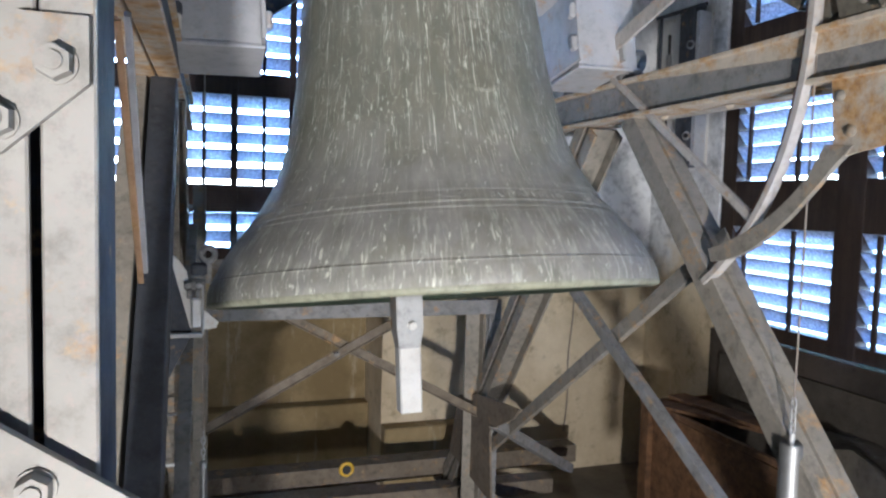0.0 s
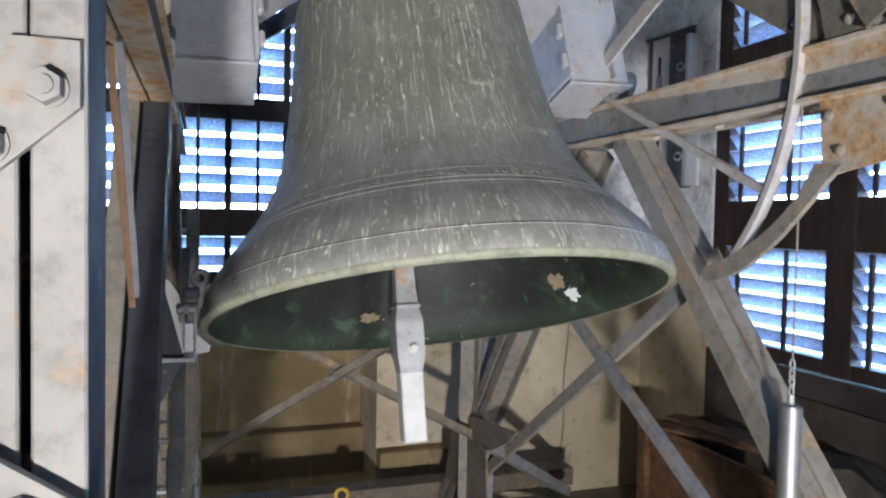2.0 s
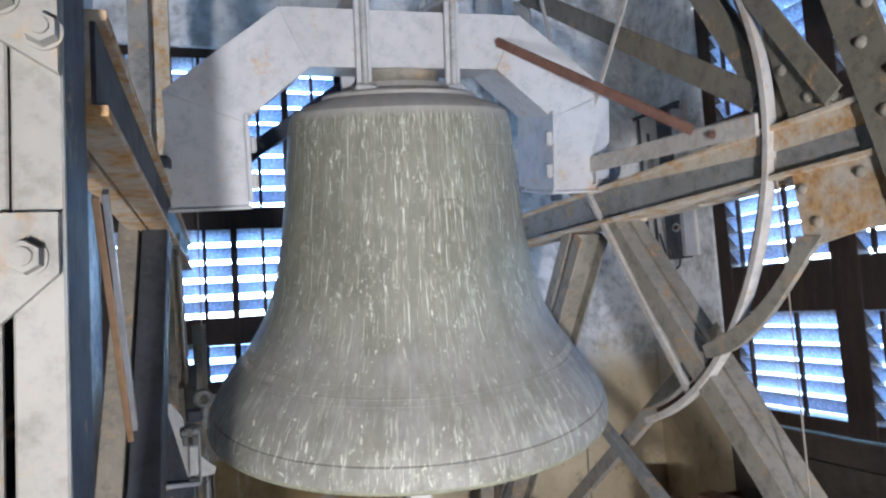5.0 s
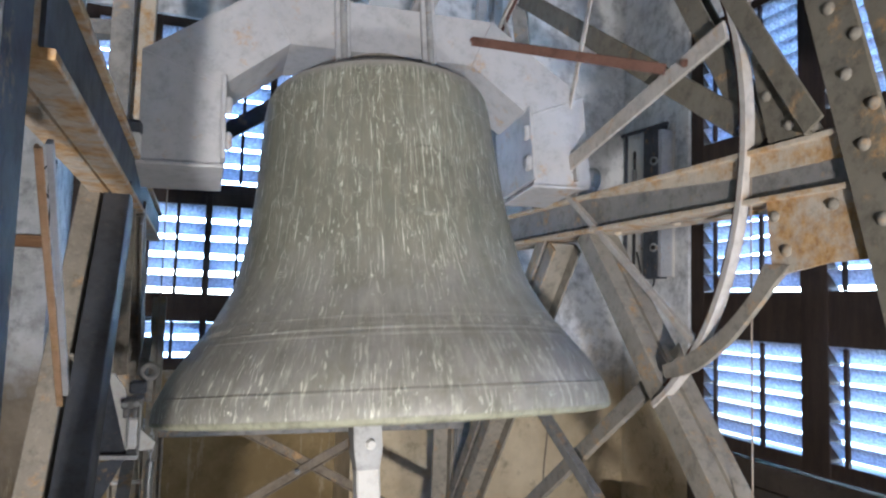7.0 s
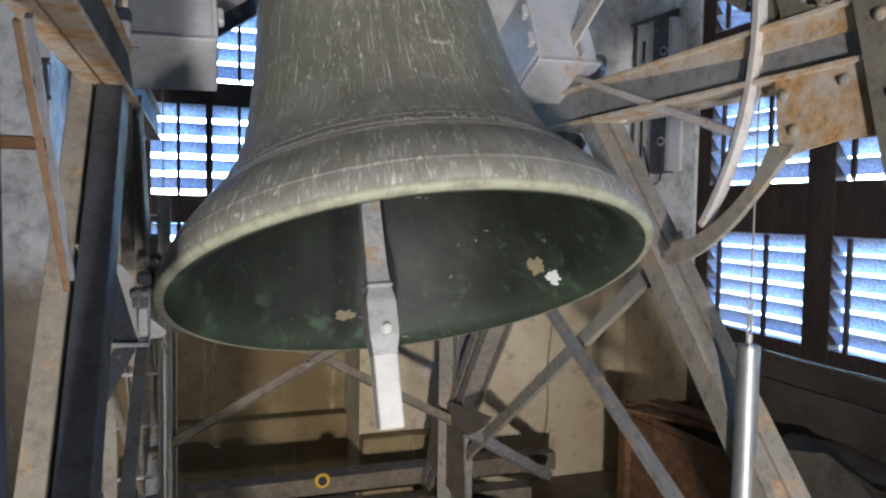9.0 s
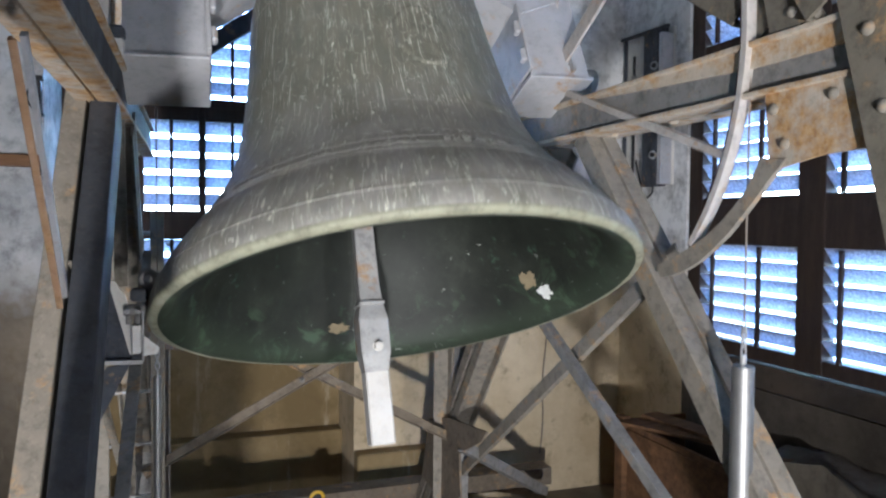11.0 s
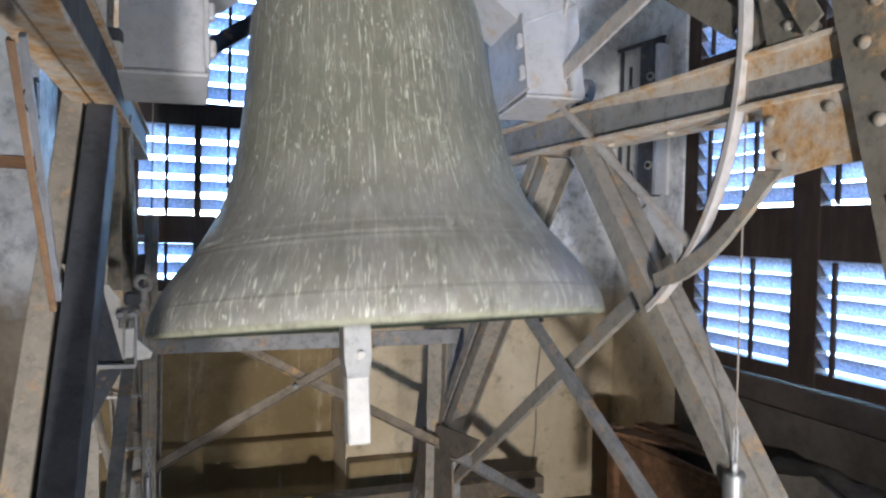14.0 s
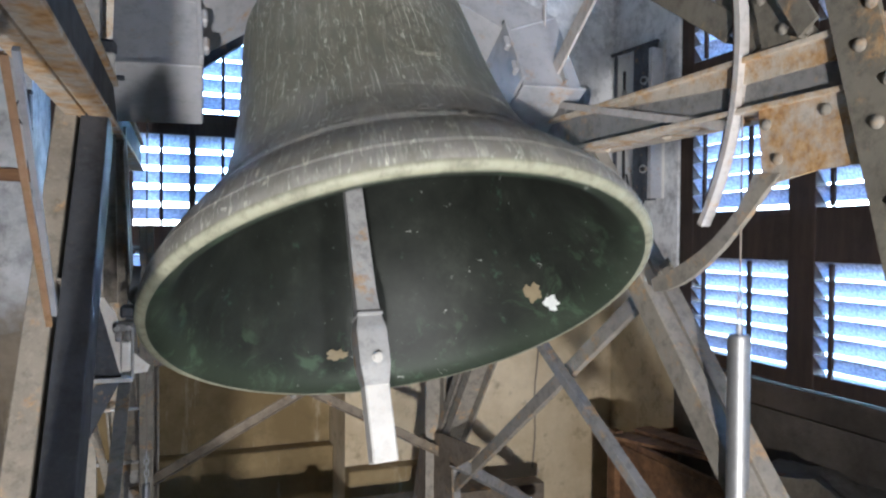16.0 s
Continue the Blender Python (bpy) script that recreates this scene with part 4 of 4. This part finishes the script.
# ---- wall fitting: channel and white panel ----
fit_ob = empty("wall_fitting", None, "dark blue steel channel with a white back panel on the wall", "wall fitting")
part("back_panel", box(3.475, 3.5, 4.50, 5.13, 2.58, 3.80, bevel=0.004), WHITE, fit_ob)
part("channel", box(3.40, 3.475, 4.56, 4.78, 2.57, 3.80, bevel=0.004), DARK, fit_ob, "dark blue channel")
part("channel_edge", box(3.37, 3.475, 4.50, 4.545, 2.58, 3.74, bevel=0.004), YOKE, fit_ob)
part("channel_edge", box(3.37, 3.40, 4.56, 4.62, 2.57, 3.78, bevel=0.004), DARK, fit_ob)
part("side_rail", box(3.455, 3.475, 5.10, 5.13, 2.58, 3.82, bevel=0.004), DARK, fit_ob)
part("side_rail", box(3.462, 3.475, 4.80, 4.82, 2.58, 3.78, bevel=0.004), DARK, fit_ob)
part("top_rail", bar((3.44, 5.14, 3.83), (3.44, 4.52, 3.80), 0.025, 0.025, "box", 0.01), DARK, fit_ob)
part("rod", rod((3.45, 4.97, 2.7), (3.45, 4.97, 3.66), 0.012, 10), BLACK, fit_ob)
part("glass_tube", rod((3.45, 4.97, 3.35), (3.45, 4.97, 3.5), 0.022, 12), STEEL, fit_ob)
for z in (2.81, 3.50):
    part("boss", rod((3.40, 4.60, z), (3.36, 4.585, z), 0.035, 16), GALV, fit_ob)
    part("boss_hole", rod((3.36, 4.585, z), (3.352, 4.582, z), 0.019, 12), BLACK, fit_ob)
loop = [(3.40, 4.62, 2.60), (3.42, 4.66, 2.52), (3.43, 4.74, 2.48), (3.44, 4.82, 2.53), (3.45, 4.88, 2.66), (3.45, 4.93, 2.80)]
for a, b in zip(loop, loop[1:]):
    part("wire", rod(a, b, 0.008, 6), BLACK, fit_ob)

# ---- switch box and timber strip on the stone pier ----
sbox = empty("switch_box", None, "small black switch box with a looped wire on the stone pier", "switch box")
part("case", box(-0.955, -0.925, 5.13, 5.199, 2.96, 3.16, bevel=0.005), BLACK, sbox)
part("clamp", box(-0.965, -0.915, 5.14, 5.199, 2.93, 2.955, bevel=0.004), BLACK, sbox)
part("clamp", box(-0.965, -0.915, 5.14, 5.199, 3.165, 3.19, bevel=0.004), BLACK, sbox)
turn = [(-0.94 - 0.07 * math.sin(math.pi * k / 9), 5.16, 3.18 - 0.25 * k / 9) for k in range(10)]
for a, b in zip(turn, turn[1:]):
    part("wire", rod(a, b, 0.006, 6), BLACK, sbox)
part("drop_wire", rod((-0.94, 5.18, 2.93), (-0.94, 5.18, 2.55), 0.006, 6), BLACK, sbox)
tagged(part("timber_strip", box(-1.48, -0.925, 5.14, 5.199, 2.60, 2.68, bevel=0.006), CRATEW), "rough brown timber strip fixed to the stone pier", "timber strip")

# ---- cable on the back wall ----
cable = empty("wall_cable", None, "thin pale cable hanging from a clip on the wall", "cable")
for k in range(10):
    z = 1.54 - 0.12 * k
    part("strand", rod((2.782 - 0.004 * k + 0.01 * math.sin(k), 5.19, z), (2.782 - 0.004 * (k + 1) + 0.01 * math.sin(k + 1), 5.19, z - 0.12), 0.007, 6), ROPE, cable)
part("clip", box(2.765, 2.80, 5.17, 5.2, 1.52, 1.58, bevel=0.003), BLACK, cable)

# ---- loose wire under the right beam ----
loose = empty("loose_wire", None, "thin pale wire hanging loose under the steel beam", "wire")
bend = [(1.793, 3.3, 2.612), (1.793, 3.3, 2.558), (1.784, 3.3, 2.507), (1.755, 3.3, 2.447), (1.712, 3.3, 2.401), (1.663, 3.3, 2.376), (1.63, 3.3, 2.384)]
for a, b in zip(bend, bend[1:]):
    part("strand", rod(a, b, 0.004, 6), PALE, loose)

# ---- old wooden crate and boards by the right wall ----
crate = empty("wooden_crate", None, "old brown wooden crate, stained and worn", "crate")
part("side", box(2.90, 2.93, 3.0, 4.28, 0.0, 0.86, bevel=0.004), CRATEW, crate)
part("end", box(2.93, 3.46, 4.25, 4.28, 0.0, 0.86, bevel=0.004), CRATEW, crate)
part("post", box(2.86, 2.93, 4.18, 4.28, 0.0, 0.90, bevel=0.006), CRATEW, crate)
part("bottom", box(2.93, 3.46, 3.0, 4.25, 0.02, 0.06), CRATEW, crate)
part("rail", box(2.885, 2.9, 3.0, 4.18, 0.72, 0.82, bevel=0.003), CRATEW, crate)
for k, (p, q) in enumerate((((2.86, 4.22, 0.875), (3.42, 3.1, 0.875)), ((3.1, 4.2, 0.90), (3.3, 2.9, 0.90)))):
    tagged(part("loose_board", bar(p, q, 0.16, 0.022, "box", 0.02), CRATEW), "loose weathered board lying across the crate", "board")

# ---- broken masonry below the right window ----
bm = bmesh.new()
bmesh.ops.create_cube(bm, size=1, matrix=Matrix.Translation((3.29, 2.35, 0.47)) @ Matrix.Diagonal((0.32, 1.7, 0.93, 1)))
bmesh.ops.subdivide_edges(bm, edges=list(bm.edges), cuts=15, use_grid_fill=True)
for v in bm.verts:
    x, y, z = v.co
    h = noise.noise((x * 3, y * 2.2, z * 3)) * 0.09 + noise.noise((x * 9, y * 9, z * 9)) * 0.035
    if z > 0.02:
        v.co += Vector((h, h * 0.6, h * (1.3 if z > 0.88 else 0.5)))
tagged(smooth(part("broken_ledge", bm, RUBBLE), 50), "broken ledge of dusty grey masonry below the louvred window", "ledge")

# ---- a coil of yellow strap on the far beam ----
bm = bmesh.new()
n = 26
for i in range(n):
    q0, q1 = 2 * math.pi * i / n, 2 * math.pi * (i + 1) / n
    add_rod(bm, (0.765 + 0.04 * math.cos(q0), 4.56, 0.44 + 0.04 * math.sin(q0)), (0.765 + 0.04 * math.cos(q1), 4.56, 0.44 + 0.04 * math.sin(q1)), 0.013, 8)
coil = tagged(part("strap_coil", bm, YELLOW), "small yellow coil with a black core on the beam", "coil")
part("core", rod((0.765, 4.545, 0.44), (0.765, 4.58, 0.44), 0.03, 16), BLACK, coil)


# ---- movement ----
SWING_TIMES = (0, 0.5, 1, 1.5, 2, 2.5, 3, 3.5, 4, 4.5, 4.7, 6.8, 7, 7.5, 8, 8.5, 9, 9.5, 10, 12.5, 13, 13.5, 14, 14.5, 15, 15.5, 16)
SWING_MORE = (1.3, -0.2, 1.0, 1.8, 0.1, 1.5, 0.6, 0.9, -0.5, 0.2, 0.7, -0.8, 0, 0.2, 0.5, 0.2, -0.8, -0.1, -1.9, -2.0, -0.6, -1.8, 0.7, -0.7, 0.4, 0.4, -0.8)
CLAP_TIMES = (0, 0.5, 1, 1.5, 2, 2.5, 3, 3.5, 9, 9.5, 10, 12.5, 13, 13.5, 14, 14.5, 15, 15.5, 16)
CLAP_MORE = (-5, 6, 3, -8.5, -4.5, 4.5, 2.5, 1, 1.5, 0, 0, -1, 3.5, 1.3, -2.5, -4, -0.5, 0.8, 2.5)


def swell(t):
    return 0.294026 + 0.0294728 * t - 0.00053687 * t * t


def beat(t):
    return 2 * math.pi * (t - 1.396576) / (2.281676 + 0.00215658 * t)


def swing(t):
    """The bell's angle in degrees: its mouth comes forward with a positive one."""
    base = -0.0367717 + swell(t) * math.sin(beat(t)) - 0.0078339 * math.sin(6 * math.pi * (t - 1.396576) / 2.281676)
    return math.degrees(base) + float(np.interp(t, SWING_TIMES, SWING_MORE))


def clap(t):
    """The clapper's angle against its bell, in degrees."""
    b, s = beat(t), swell(t)
    return 8.71 + s * (-37.68 * math.sin(b) + 0.25 * math.cos(b) + 1.48 * math.sin(2 * b) - 5.32 * math.cos(2 * b)) + float(np.interp(t, CLAP_TIMES, CLAP_MORE))


def motions():
    times = [k / 10 for k in range(161)]
    lean = pose(*AXIS, 0, LEAN, 0)
    walk(bell, [(t, lean @ pose(0, 0, 0, -swing(t))) for t in times])
    walk(clapper, [(t, pose(-0.085, 0, 0.22, -clap(t))) for t in times])
    walk(weight_r, [(t, pose(1.466, 1.555, 1.885 + 1.08 * radians(swing(t) - 24.9))) for t in times])
    walk(weight_l, [(t, pose(-0.135, 3.0, 1.434 + 0.508 * math.cos(2 * math.pi * (t - 0.68) / 1.99))) for t in times])


motions()
